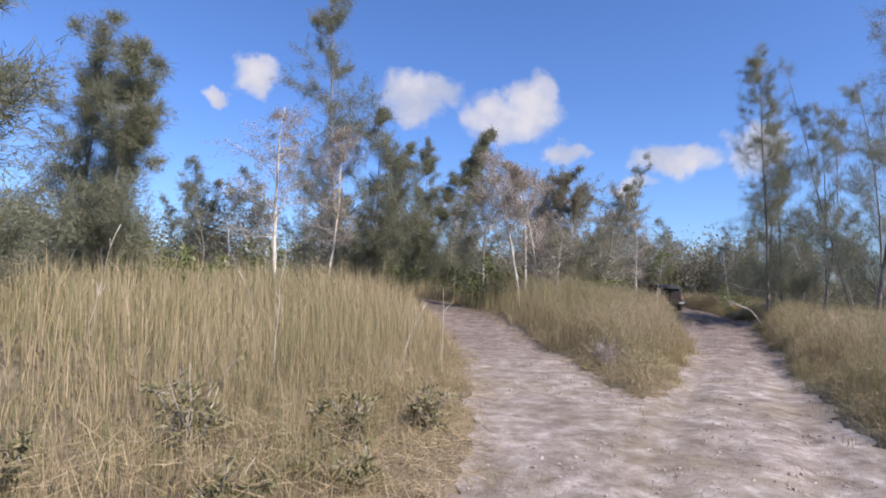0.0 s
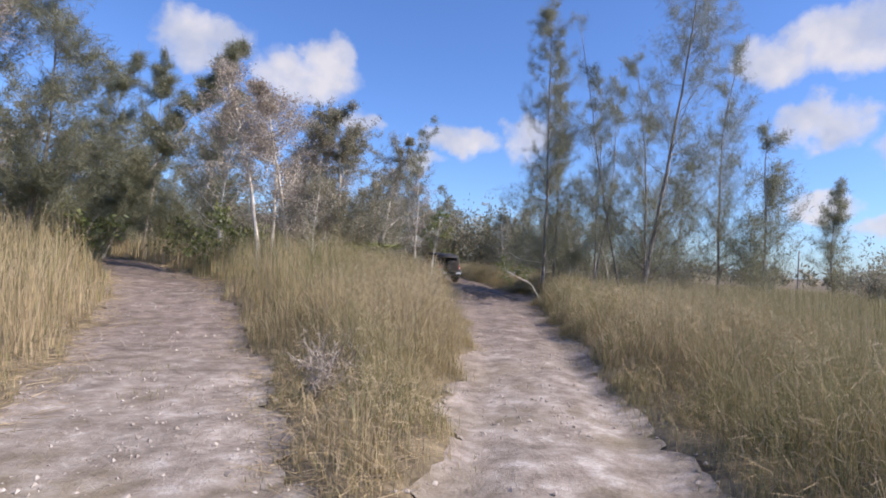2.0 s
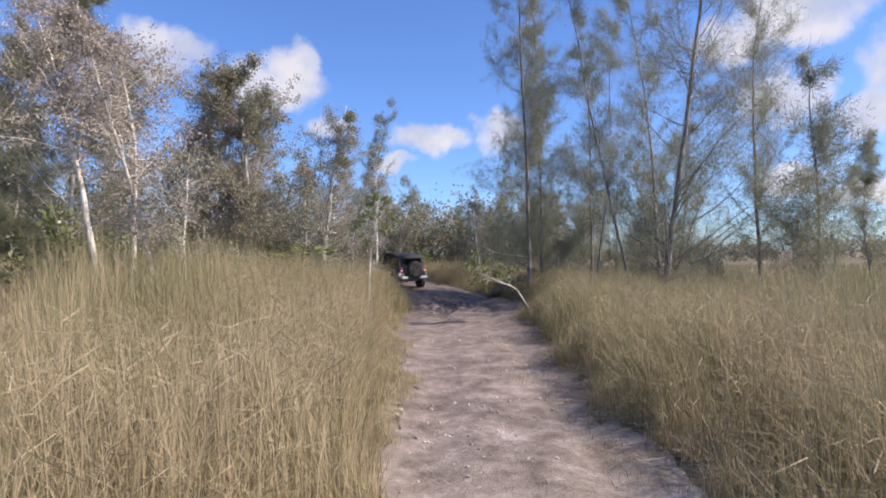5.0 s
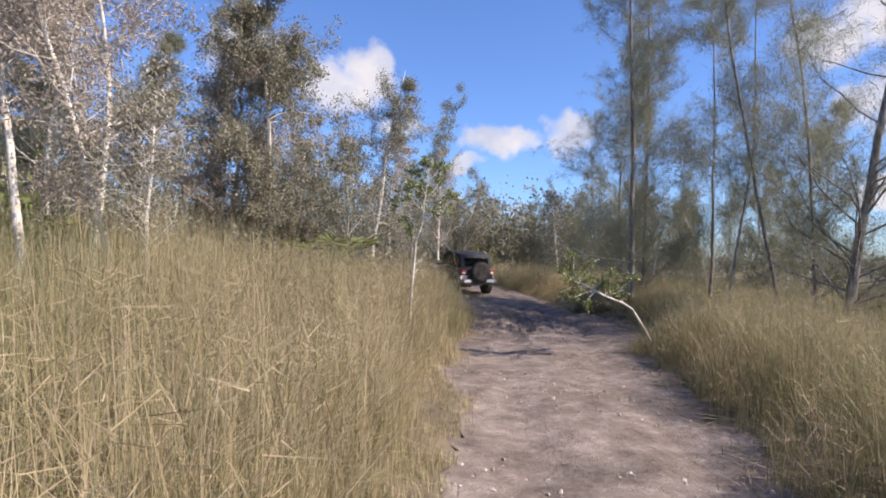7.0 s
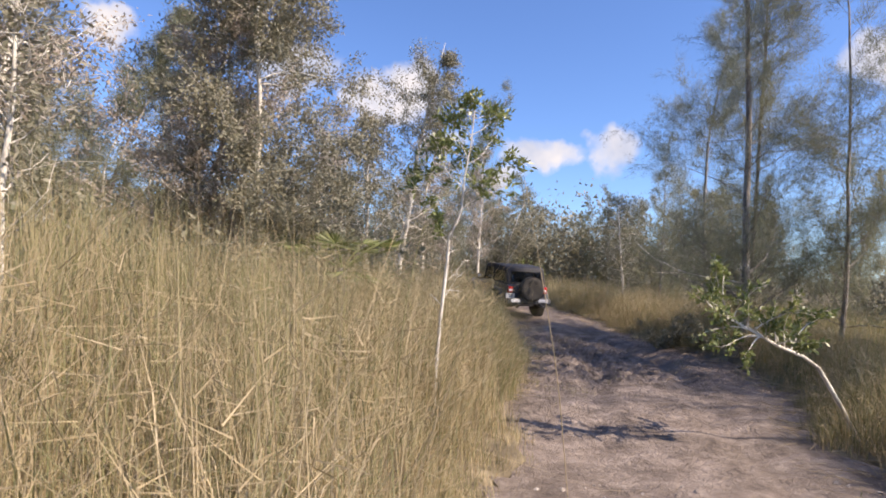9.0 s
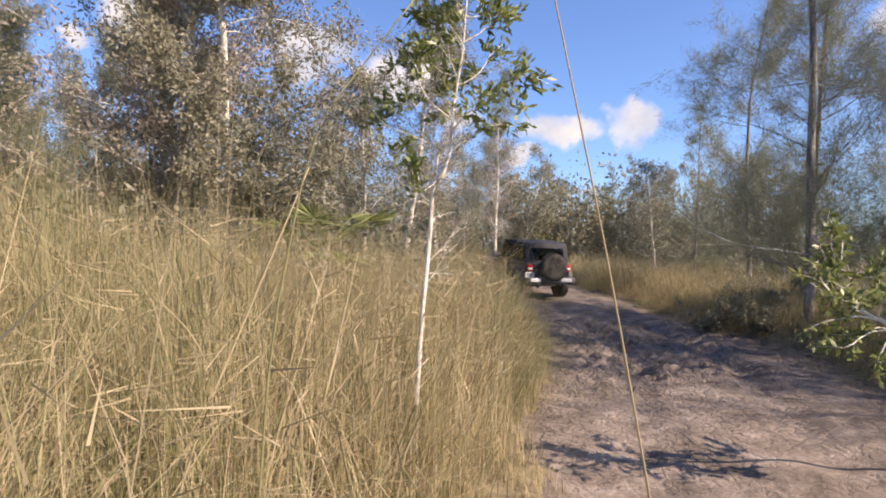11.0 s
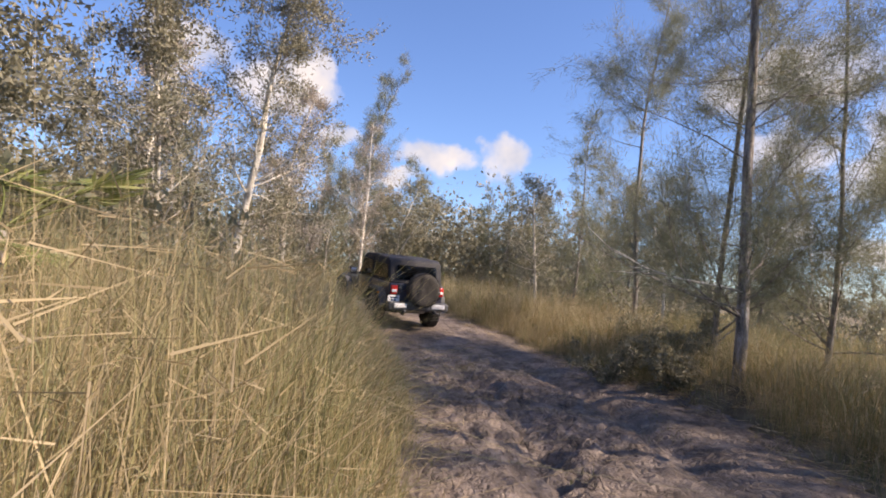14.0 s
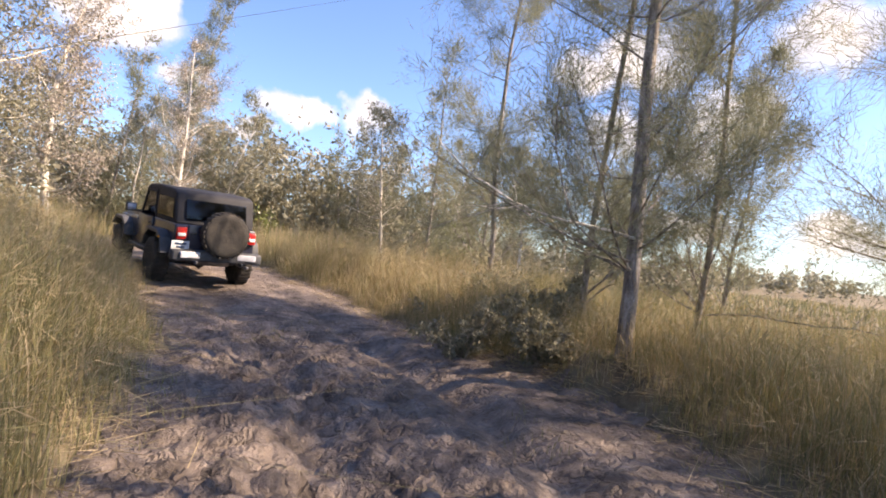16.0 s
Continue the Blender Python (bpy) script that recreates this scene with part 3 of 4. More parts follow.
        h = grass_height(x, y) * RNG.uniform(0.4, 1.15, len(x))
        dry = RNG.uniform(size=len(x)) < np.clip(0.5 + 0.35 * wave(x, y, 0.3, 8.0) - 0.25 * (along_main(x, y) > 0), 0.12, 0.9)
        for pick, mat in ((dry, M_STRAW), (~dry, M_SEDGE)):
            blades(tag, "wide field of dry yellow-olive grass", mat, x[pick], y[pick], h[pick], RNG.uniform(0.5, 1.3, pick.sum()) * wide, 0.38)


build_grass()

M_STONE = material("limestone", [(0.2, (0.22, 0.185, 0.155)), (0.8, (0.46, 0.41, 0.36))], 5.0, 0.9, island=0.4)


def build_pebbles():
    x, y = scatter(-2, 18, 1, 25, 42)
    ok = (off_track(x, y) < 0.15) & (wave(x, y, 1.4, 3.0) > -0.2)
    x, y = x[ok], y[ok]
    n = len(x)
    size = 0.006 + 0.026 * RNG.uniform(size=n) ** 3
    shape = np.array([(1, 0, 0), (-1, 0, 0), (0, 1, 0), (0, -1, 0), (0, 0, 0.7), (0, 0, -0.6)])
    faces = np.array([(0, 2, 4), (2, 1, 4), (1, 3, 4), (3, 0, 4), (2, 0, 5), (1, 2, 5), (3, 1, 5), (0, 3, 5)])
    verts = np.stack([x, y, ground_height(x, y) + 0.004], 1)[:, None] + (shape[None] + RNG.normal(0, 0.22, (n, 6, 3))) * size[:, None, None]
    tris = faces[None] + 6 * np.arange(n)[:, None, None]
    tagged(put("limestone_chips", mesh_np("limestone_chips", verts.reshape(-1, 3), M_STONE, tris=tris.reshape(-1, 3))), "pale limestone chips strewn over the track", "stones", kind="stuff")


build_pebbles()

# ---------------------------------------------------------------- trees


def bent(start, way, length, n, wander, lift=0.0):
    """A wandering limb line."""
    pts, p, d = [np.array(start, float)], np.array(start, float), np.array(way, float)
    d /= np.linalg.norm(d)
    for _ in range(n):
        d = d + RNG.normal(0, wander, 3) + np.array([0, 0, lift / n])
        d /= np.linalg.norm(d)
        p = p + d * length / n
        pts.append(p.copy())
    return np.array(pts)


def sample(path, n, lo=0.0, hi=1.0):
    f = RNG.uniform(lo, hi, n) * (len(path) - 1)
    i = np.minimum(f.astype(int), len(path) - 2)
    g = (f - i)[:, None]
    way = path[i + 1] - path[i]
    return path[i] * (1 - g) + path[i + 1] * g, way / (np.linalg.norm(way, axis=1, keepdims=True) + 1e-9)


def casuarina(h, r, spread, limbs, plumes, needle=0.24, width=0.004, per=100, lean=(0, 0), bare=0.15, wander=0.09, steep=0.75, wood_every=3, limb_r=0.24, fill=0.5):
    """Feathery ironwood: a thin trunk, rising limbs and foxtail plumes of fine needles. Gives wood and crown meshes."""
    wood, crown = Soup(), Soup()
    trunk = bent((0, 0, -0.15), (lean[0], lean[1], 1), h, 14, wander * 0.5, 0.15)
    wood.tube(trunk, r * (1 - np.linspace(0, 1, len(trunk)) ** 0.8) + 0.010, 8)
    lines = []
    for f in np.sort(bare + (0.98 - bare) * RNG.uniform(0, 1, limbs) ** 1.25):
        at = np.array([np.interp(f * (len(trunk) - 1), np.arange(len(trunk)), trunk[:, k]) for k in range(3)])
        a = RNG.uniform(0, 2 * np.pi)
        length = spread * (1.12 - f) ** 0.75 * RNG.uniform(0.45, 1.15)
        limb = bent(at, (np.cos(a), np.sin(a), steep * RNG.uniform(0.3, 1.5)), length, 7, 0.13, 0.45)
        rr = r * limb_r * (1.1 - f)
        wood.tube(limb, np.linspace(rr + 0.003, 0.002, len(limb)), 4)
        count = max(5, int(1.8 * plumes * (0.4 + 0.6 * length / spread)))
        for k, (b, w) in enumerate(zip(*sample(limb, count, 0.12, 1.0))):
            twig = bent(b, w * 0.6 + RNG.normal(0, 0.6, 3) + np.array([0, 0, 0.2]), min(max(length * RNG.uniform(0.2, 0.5), 0.3), 1.3), 4, 0.14, 0.2)
            if wood_every and k % wood_every == 0:
                wood.tube(twig[::2], np.linspace(0.005, 0.002, len(twig[::2])), 3)
            lines.append(twig)
        lines.append(limb[-4:])
    lines.append(trunk[-4:])
    pairs = [sample(line, int(per * 0.6), 0.0, 1.0) for line in lines]
    pos, way = np.concatenate([p for p, w in pairs]), np.concatenate([w for p, w in pairs])
    d = way * 0.8 + RNG.normal(0, fill, way.shape) + np.array([0, 0, -0.10])
    d *= (needle * RNG.uniform(0.5, 1.35, len(d)) / np.linalg.norm(d, axis=1))[:, None]
    crown.needles(pos + RNG.normal(0, needle * 0.34, pos.shape), d, np.full(len(d), width))
    return wood, crown


def paperbark(h, r, spread, limbs, leaves, leaf=0.09, width=0.016, lean=(0, 0), bare=0.3, wander=0.09, sparse=1.0, droop=-0.2, twigs=True):
    """Slender white-barked tree with rising limbs and small pointed leaves in clumps."""
    wood, crown = Soup(), Soup()
    trunk = bent((0, 0, -0.15), (lean[0], lean[1], 1), h * 0.95, 14, wander, 0.25)
    wood.tube(trunk, r * (1 - np.linspace(0, 1, len(trunk)) ** 1.1) + 0.01, 8)
    pos, way = [], []
    for f in np.sort(RNG.uniform(bare, 0.95, limbs)):
        at = np.array([np.interp(f * (len(trunk) - 1), np.arange(len(trunk)), trunk[:, k]) for k in range(3)])
        a = RNG.uniform(0, 2 * np.pi)
        shape = math.sin(math.pi * min(1.0, 0.25 + 0.8 * (f - bare) / (1 - bare))) ** 0.6 + 0.15
        length = spread * shape * RNG.uniform(0.6, 1.15)
        limb = bent(at, (np.cos(a), np.sin(a), RNG.uniform(0.1, 1.3)), length, 6, 0.2, 0.2)
        wood.tube(limb, np.linspace(r * 0.26 * (1.15 - f) + 0.004, 0.003, len(limb)), 5)
        for b, w in zip(*sample(limb, 8, 0.2, 1.0)):
            twig = bent(b, w + RNG.normal(0, 0.8, 3), length * RNG.uniform(0.25, 0.6), 4, 0.25, 0.0)
            if twigs and RNG.uniform() < 0.5:
                wood.tube(twig[::2], np.linspace(0.005, 0.002, len(twig[::2])), 3)
            q, u = sample(twig, max(2, int(leaves / (limbs * 9))), 0.1, 1.0)
            pos.append(q), way.append(u)
        q, u = sample(limb, max(2, int(leaves / (limbs * 9))), 0.4, 1.0)
        pos.append(q), way.append(u)
    pos, way = np.concatenate(pos), np.concatenate(way)
    pos = pos + RNG.normal(0, 0.09 * sparse, pos.shape)
    d = way * 0.5 + RNG.normal(0, 0.8, way.shape) + np.array([0, 0, droop])
    d *= (leaf * RNG.uniform(0.6, 1.3, len(d)) / np.linalg.norm(d, axis=1))[:, None]
    crown.leaves(pos, d, width * RNG.uniform(0.7, 1.3, len(d)))
    return wood, crown


def plant(name, made, wood_mat, leaf_mat, x, y, label, category="tree", group="", turn=0.0, scale=1.0, trunk_label="", crown_label=""):
    wood, crown = made
    root = new(name)
    put("trunk", wood.mesh("trunk", wood_mat, True), root, trunk_label)
    put("crown", crown.mesh("crown", leaf_mat), root, crown_label)
    root.matrix_basis = pose(x, y, float(ground_height(x, y)), 0, 0, turn) @ Matrix.Diagonal((scale, scale, scale, 1))
    return tagged(root, label, category, group)


PINE = "tall feathery grey-green ironwood pine beside the track"
for x, y, h, r, spread, limbs, plumes, lean, bare in (
        (21.3, 25.8, 17.5, 0.115, 5.0, 84, 10, (0.10, -0.02), 0.05), (25.7, 25.4, 13.0, 0.07, 3.2, 46, 9, (0.0, 0.0), 0.04), (22.3, 28.2, 14.0, 0.055, 2.4, 26, 6, (-0.16, 0.02), 0.25), (21.1, 29.0, 12.5, 0.042, 2.0, 20, 6, (0.05, -0.02), 0.3),
        (24.4, 28.8, 14.5, 0.075, 3.4, 50, 9, (0.0, 0.03), 0.05), (24.5, 38.5, 13.5, 0.08, 3.6, 50, 9, (-0.04, 0.0), 0.05),
        (21.7, 33.4, 14.0, 0.06, 3.0, 48, 9, (-0.03, 0.0), 0.05), (23.7, 32.4, 13.5, 0.06, 3.0, 46, 9, (0.02, 0.0), 0.05)):
    plant("ironwood_tree", casuarina(h, r, spread, limbs, plumes, 0.26, 0.0042, 96, lean, bare=bare), M_BARK, M_NEEDLE, x, y, PINE, group="pines right of the track")
hero = plant("ironwood_tree", casuarina(14.5, 0.082, 3.2, 80, 10, 0.20, 0.0032, 120, (0.015, 0.0), bare=0.07, wander=0.05, steep=0.42, limb_r=0.15), M_BARK, M_NEEDLE, 19.5, 31.25,
             "ironwood pine with a rough grey trunk at the track's edge", scale=1.1)
dead = Soup()
limb = bent((0, 0, 1.25), (-0.75, 0.62, 0.12), 1.9, 7, 0.08)
dead.tube(limb, np.linspace(0.020, 0.009, len(limb)), 6)
for b, w in zip(*sample(limb, 5, 0.3, 1.0)):
    twig = bent(b, w + RNG.normal(0, 0.5, 3), RNG.uniform(0.25, 0.6), 4, 0.2)
    dead.tube(twig, np.linspace(0.010, 0.004, len(twig)), 4)
put("dead_branch", dead.mesh("dead_branch", M_WHITE, True), hero, "bare bleached lower branch")
plant("ironwood_tree", casuarina(17.5, 0.15, 4.0, 46, 8, 0.40, 0.014, 50, (0.01, 0), steep=0.9), M_BARK, M_NEEDLE, 22.8, 64.3, "lone tall ironwood pine rising over the far wood")
for x, y, h, spread in ((27.0, 24.0, 9.4, 3.2), (33.6, 36.0, 9.4, 3.6), (43.0, 30.5, 8.6, 2.6), (39.0, 44, 9.0, 2.8)):
    plant("ironwood_tree", casuarina(h, 0.08, spread, 46, 8, 0.30, 0.010, 46, steep=1.1, bare=0.04), M_BARK, M_NEEDLE, x, y, "solitary feathery ironwood pine in the grass field")
for x, y, h, r, spread, lean in ((-5.8, 32.8, 20.5, 0.16, 5.4, (0.0, 0)), (-3.6, 31.0, 10.5, 0.12, 4.0, (0.03, 0)), (-1.6, 34.0, 12.5, 0.07, 1.8, (0.42, 0)), (-11.2, 18.5, 9.0, 0.10, 2.6, (0, 0)),
                                 (-8.9, 9.0, 6.4, 0.08, 2.6, (0.1, 0)), (-13.5, 21.0, 11.0, 0.12, 3.4, (0, 0)), (-0.8, 43.0, 12.0, 0.10, 3.2, (0, 0)), (1.9, 44.5, 12.5, 0.10, 3.0, (0, 0)), (-3.9, 45.0, 13.0, 0.10, 3.2, (0, 0))):
    plant("ironwood_tree", casuarina(h, r * 0.85, spread, 54, 11, 0.30, 0.0100, 84, lean, bare=0.02), M_BARK, M_NEEDLE, x, y, "dark feathery ironwood pine behind the dry grass", group="pines left of the fork")

for x, y, h, r, spread, n, mat, lean, bare in (
        (4.5, 27.6, 9.0, 0.075, 1.7, 5500, M_DRYLEAF, (0.0, 0), 0.42), (5.0, 29.3, 9.2, 0.07, 1.8, 5500, M_DRYLEAF, (0.03, 0), 0.3), (5.8, 28.3, 8.0, 0.07, 1.7, 6000, M_DRYLEAF, (-0.06, 0), 0.2),
        (8.6, 32.8, 8.7, 0.08, 2.5, 28000, M_LEAF, (0.02, 0), 0.05), (7.4, 33.4, 7.6, 0.07, 2.2, 12000, M_DRYLEAF, (0.0, 0), 0.1), (12.9, 40.2, 10.0, 0.11, 2.1, 12000, M_LEAF, (0, 0), 0.1), (-8.0, 28.0, 10.4, 0.12, 2.5, 6000, M_DRYLEAF, (0.05, 0), 0.3),
        (-5.6, 30.2, 9.8, 0.08, 1.9, 6000, M_DRYLEAF, (0.03, 0), 0.25), (7.0, 34.0, 9.0, 0.09, 2.0, 10000, M_LEAF, (0, 0), 0.12), (22.6, 41.0, 5.4, 0.045, 1.0, 2500, M_LEAF, (0.02, 0), 0.2),
        (11.2, 36.5, 6.0, 0.06, 1.7, 6000, M_LEAF, (0, 0), 0.1), (15.2, 46, 9, 0.1, 1.8, 8000, M_DRYLEAF, (0, 0), 0.1), (6.4, 27.4, 4.2, 0.045, 1.2, 1500, M_LEAF, (0.05, 0), 0.3),
        (3.2, 33.0, 8.5, 0.09, 2.0, 8000, M_LEAF, (0, 0), 0.15), (20.4, 54.0, 10.0, 0.10, 1.9, 5000, M_DRYLEAF, (0, 0), 0.2)):
    plant("paperbark_tree", paperbark(h, r, spread, 40, int(n * 2.0), 0.095, 0.0165, lean, bare=bare, wander=0.05), M_WHITE, mat, x, y, "slender paperbark tree with a pale trunk in dry grass", group="paperbarks along the field", trunk_label="peeling off-white bark")


def young_paperbark():
    """The crooked young tree that stands in the grass by the bend."""
    wood, crown = Soup(), Soup()
    stem = np.array([(0, 0, -0.1), (0.0, 0.0, 0.7), (0.03, 0.01, 1.3), (0.08, 0.02, 1.9), (0.09, 0.02, 2.18), (0.17, 0.04, 2.32), (0.22, 0.05, 2.48), (0.24, 0.06, 2.8), (0.30, 0.06, 3.2), (0.32, 0.05, 3.55)])
    wood.tube(stem, [0.022, 0.019, 0.017, 0.016, 0.015, 0.014, 0.012, 0.010, 0.007, 0.004], 9)
    pos, way = [], []
    bare = [(1.55, (0.8, 0.3, 0.25), 0.5), (1.62, (0.7, -0.1, -0.2), 0.3), (1.7, (0.7, 0.2, 0.6), 0.62), (1.95, (0.6, 0.5, 0.5), 0.55), (1.45, (-0.4, 0.3, 0.5), 0.25), (2.1, (-0.6, -0.2, 0.5), 0.45)]
    leafy = [(2.45 + 0.062 * k, (math.cos(k * 2.4), math.sin(k * 2.4), 0.55), 0.62 - 0.016 * k) for k in range(17)]
    for n, (z, d, length) in enumerate([(z, d, 0.62 * length) for z, d, length in bare] + leafy):
        at = np.array([np.interp(z, stem[:, 2], stem[:, k]) for k in range(3)])
        limb = bent(at, d, length, 6, 0.22, 0.2)
        wood.tube(limb, np.linspace(0.0055 if n >= len(bare) else 0.004, 0.0015, len(limb)), 5)
        for b, w in zip(*sample(limb, 4, 0.3, 1.0)):
            twig = bent(b, w + RNG.normal(0, 0.5, 3), length * 0.4, 3, 0.25)
            wood.tube(twig, np.linspace(0.003, 0.0015, len(twig)), 4)
            if n >= len(bare) or n == 5:
                q, u = sample(twig, 24, 0.1, 1.0)
                pos.append(q), way.append(u)
    pos, way = np.concatenate(pos), np.concatenate(way)
    d = way * 0.7 + RNG.normal(0, 0.6, way.shape)
    d *= (RNG.uniform(0.05, 0.105, len(d)) / np.linalg.norm(d, axis=1))[:, None]
    crown.leaves(pos + RNG.normal(0, 0.025, pos.shape), d, RNG.uniform(0.010, 0.018, len(d)))
    return wood, crown


young = plant("young_paperbark", young_paperbark(), M_WHITE, M_GREEN, 10.85, 26.0, "young white-stemmed paperbark tree beside the track", trunk_label="crooked bright white stem")
young.location.z = 0.02   # it stands in a dip of the bank


def leaning_sapling():
    """A pale sapling bent low across the track, with leaves towards its tip."""
    wood, crown = Soup(), Soup()
    main = np.array([(0, 0, -0.05), (-0.22, 0.08, 0.40), (-0.50, 0.10, 0.80), (-0.72, 0.10, 0.93), (-1.1, 0.08, 1.05), (-1.4, 0.06, 1.18), (-1.7, 0.08, 1.32), (-1.95, 0.1, 1.40)])
    wood.tube(main, [0.030, 0.026, 0.023, 0.020, 0.017, 0.013, 0.009, 0.004], 8)
    pos, way = [], []
    for k in range(24):
        (b,), (w,) = sample(main, 1, 0.42 + 0.0225 * k, 0.45 + 0.023 * k)
        side = bent(b, w * 0.4 + RNG.normal(0, 0.5, 3) + np.array([0, 0, 0.7]), RNG.uniform(0.3, 0.75), 5, 0.2)
        wood.tube(side, np.linspace(0.009, 0.003, len(side)), 5)
        for q, u in zip(*sample(side, 4, 0.35, 1.0)):
            twig = bent(q, u + RNG.normal(0, 0.6, 3), 0.2, 3, 0.2)
            wood.tube(twig, np.linspace(0.004, 0.002, len(twig)), 3)
            f, v = sample(twig, 22)
            pos.append(f), way.append(v)
    pos, way = np.concatenate(pos), np.concatenate(way)
    d = way * 0.6 + RNG.normal(0, 0.6, way.shape)
    d *= (RNG.uniform(0.05, 0.09, len(d)) / np.linalg.norm(d, axis=1))[:, None]
    crown.leaves(pos, d, RNG.uniform(0.011, 0.018, len(d)))
    return wood, crown


plant("leaning_sapling", leaning_sapling(), M_WHITE, M_GREEN, 15.75, 25.5, "pale sapling bent low over the track with green leaves", category="sapling")


def shrub(h, spread, stems, leaves, leaf, width, twigs=True):
    """Many-stemmed bush."""
    wood, crown = Soup(), Soup()
    pos, way = [], []
    for _ in range(stems):
        a = RNG.uniform(0, 2 * np.pi)
        stem = bent((RNG.normal(0, 0.06 * spread), RNG.normal(0, 0.06 * spread), -0.05), (np.cos(a) * spread / h, np.sin(a) * spread / h, 1.2), h * RNG.uniform(0.6, 1.1), 6, 0.14)
        wood.tube(stem, np.linspace(0.006 + 0.008 * h, 0.003, len(stem)), 4)
        for b, w in zip(*sample(stem, 6, 0.2, 1.0)):
            twig = bent(b, w * 0.6 + RNG.normal(0, 0.6, 3), h * RNG.uniform(0.12, 0.28), 3, 0.2)
            if twigs:
                wood.tube(twig[::2], np.linspace(0.005, 0.002, len(twig[::2])), 3)
            q, u = sample(twig, max(3, leaves // (stems * 6)))
            pos.append(q), way.append(u)
    pos, way = np.concatenate(pos), np.concatenate(way)
    d = way * 0.6 + RNG.normal(0, 0.6, way.shape)
    d *= (leaf * RNG.uniform(0.6, 1.3, len(d)) / np.linalg.norm(d, axis=1))[:, None]
    crown.leaves(pos + RNG.normal(0, 0.04 * h, pos.shape), d, width * RNG.uniform(0.7, 1.3, len(d)))
    return wood, crown


for x, y, h, sp in ((-2.15, 4.6, 1.0, 0.55), (-0.9, 5.6, 0.75, 0.5), (-1.5, 3.6, 0.55, 0.6), (-0.55, 4.3, 0.5, 0.5), (-2.9, 3.4, 0.6, 0.6), (0.0, 6.4, 0.7, 0.45), (-1.1, 4.6, 0.35, 0.6)):
    plant("leafy_weed", shrub(h * 0.85, sp * 0.8, 9, 620, 0.085, 0.012), M_TWIG, M_WEED, x, y, "olive leafy weed with drying pointed leaves", category="weed", group="weeds in the left verge")
for x, y, h in ((4.3, 13.0, 0.75), (3.9, 12.2, 0.6), (4.9, 14.4, 0.6)):
    plant("dead_weed", shrub(h, 0.5, 14, 900, 0.11, 0.006), M_TWIG, M_DRYLEAF, x, y, "withered brown weed clump between the two tracks", category="weed", group="withered weeds between the tracks")
# the last two also stand in for shade beside the track-edge pine
for x, y, h in ((39.6, 26.0, 4.6), (41.8, 27.2, 3.6), (24.3, 25.6, 2.2), (25.5, 27.5, 2.0), (22.0, 36.0, 1.4), (21.2, 33.8, 1.3), (19.5, 32.5, 0.95), (19.1, 33.5, 0.85)):
    plant("bush", shrub(h, h * 0.8, 12, 3600, 0.055 + 0.018 * h, 0.010 + 0.005 * h), M_TWIG, M_LEAF, x, y, "grey-green bush at the field's edge", category="bush")


def dead_stem(x, y, h, lean, turn):
    """A bleached crooked stem with a few broken side twigs."""
    wood = Soup()
    stem = bent((0, 0, -0.05), (lean, 0, 1), h, 8, 0.12)
    wood.tube(stem, np.linspace(0.007, 0.003, len(stem)), 6)
    root = put("dead_sapling", wood.mesh("dead_sapling", M_WHITE, True), m=pose(x, y, float(ground_height(x, y)), 0, 0, turn))
    for b, w in zip(*sample(stem, 3, 0.4, 0.95)):
        twig = Soup()
        line = bent(b, w + RNG.normal(0, 0.6, 3), RNG.uniform(0.15, 0.35), 3, 0.2)
        twig.tube(line, np.linspace(0.005, 0.002, len(line)), 4)
        put("twig", twig.mesh("twig", M_WHITE, True), root)
    tagged(root, "bleached crooked dead stem standing in dry grass", "dead sapling", "dead saplings in the left verge")


for x, y, h, lean, turn in ((-2.3, 7.4, 1.9, 0.15, 20), (-4.9, 7.4, 1.9, 0.35, -10), (-0.6, 9.8, 1.5, 0.15, 10), (-3.4, 10.4, 2.0, -0.1, 80), (0.1, 11.5, 1.8, 0.3, -30)):
    dead_stem(x, y, h, lean, turn)


def tall_stalk(line, r, mat, label):
    """One long stem of reed grass on its own, with two narrow blades from its joints."""
    line = np.array(line)
    fine = np.stack([np.interp(np.linspace(0, 1, 13), np.linspace(0, 1, len(line)), line[:, k]) for k in range(3)], 1)
    fine[1:-1] = (fine[:-2] + 2 * fine[1:-1] + fine[2:]) / 4
    stem = Soup()
    stem.tube(fine - fine[0], np.linspace(r, r * 0.45, 13), 6)
    root = put("reed_stalk", stem.mesh("reed_stalk", mat, True), m=Matrix.Translation(fine[0]))
    for k in (4, 7) if r > 0.0043 else ():
        blade = Soup()
        out = bent(fine[k] - fine[0], (RNG.normal(0, 0.3), RNG.normal(0, 0.3) + 0.2, 0.8), 0.45, 5, 0.12, -0.9)
        blade.tube(out, np.linspace(r * 0.8, r * 0.15, len(out)), 3)
        put("blade", blade.mesh("blade", mat), root)
    tagged(root, label, "reed", "tall stalks in the left verge")


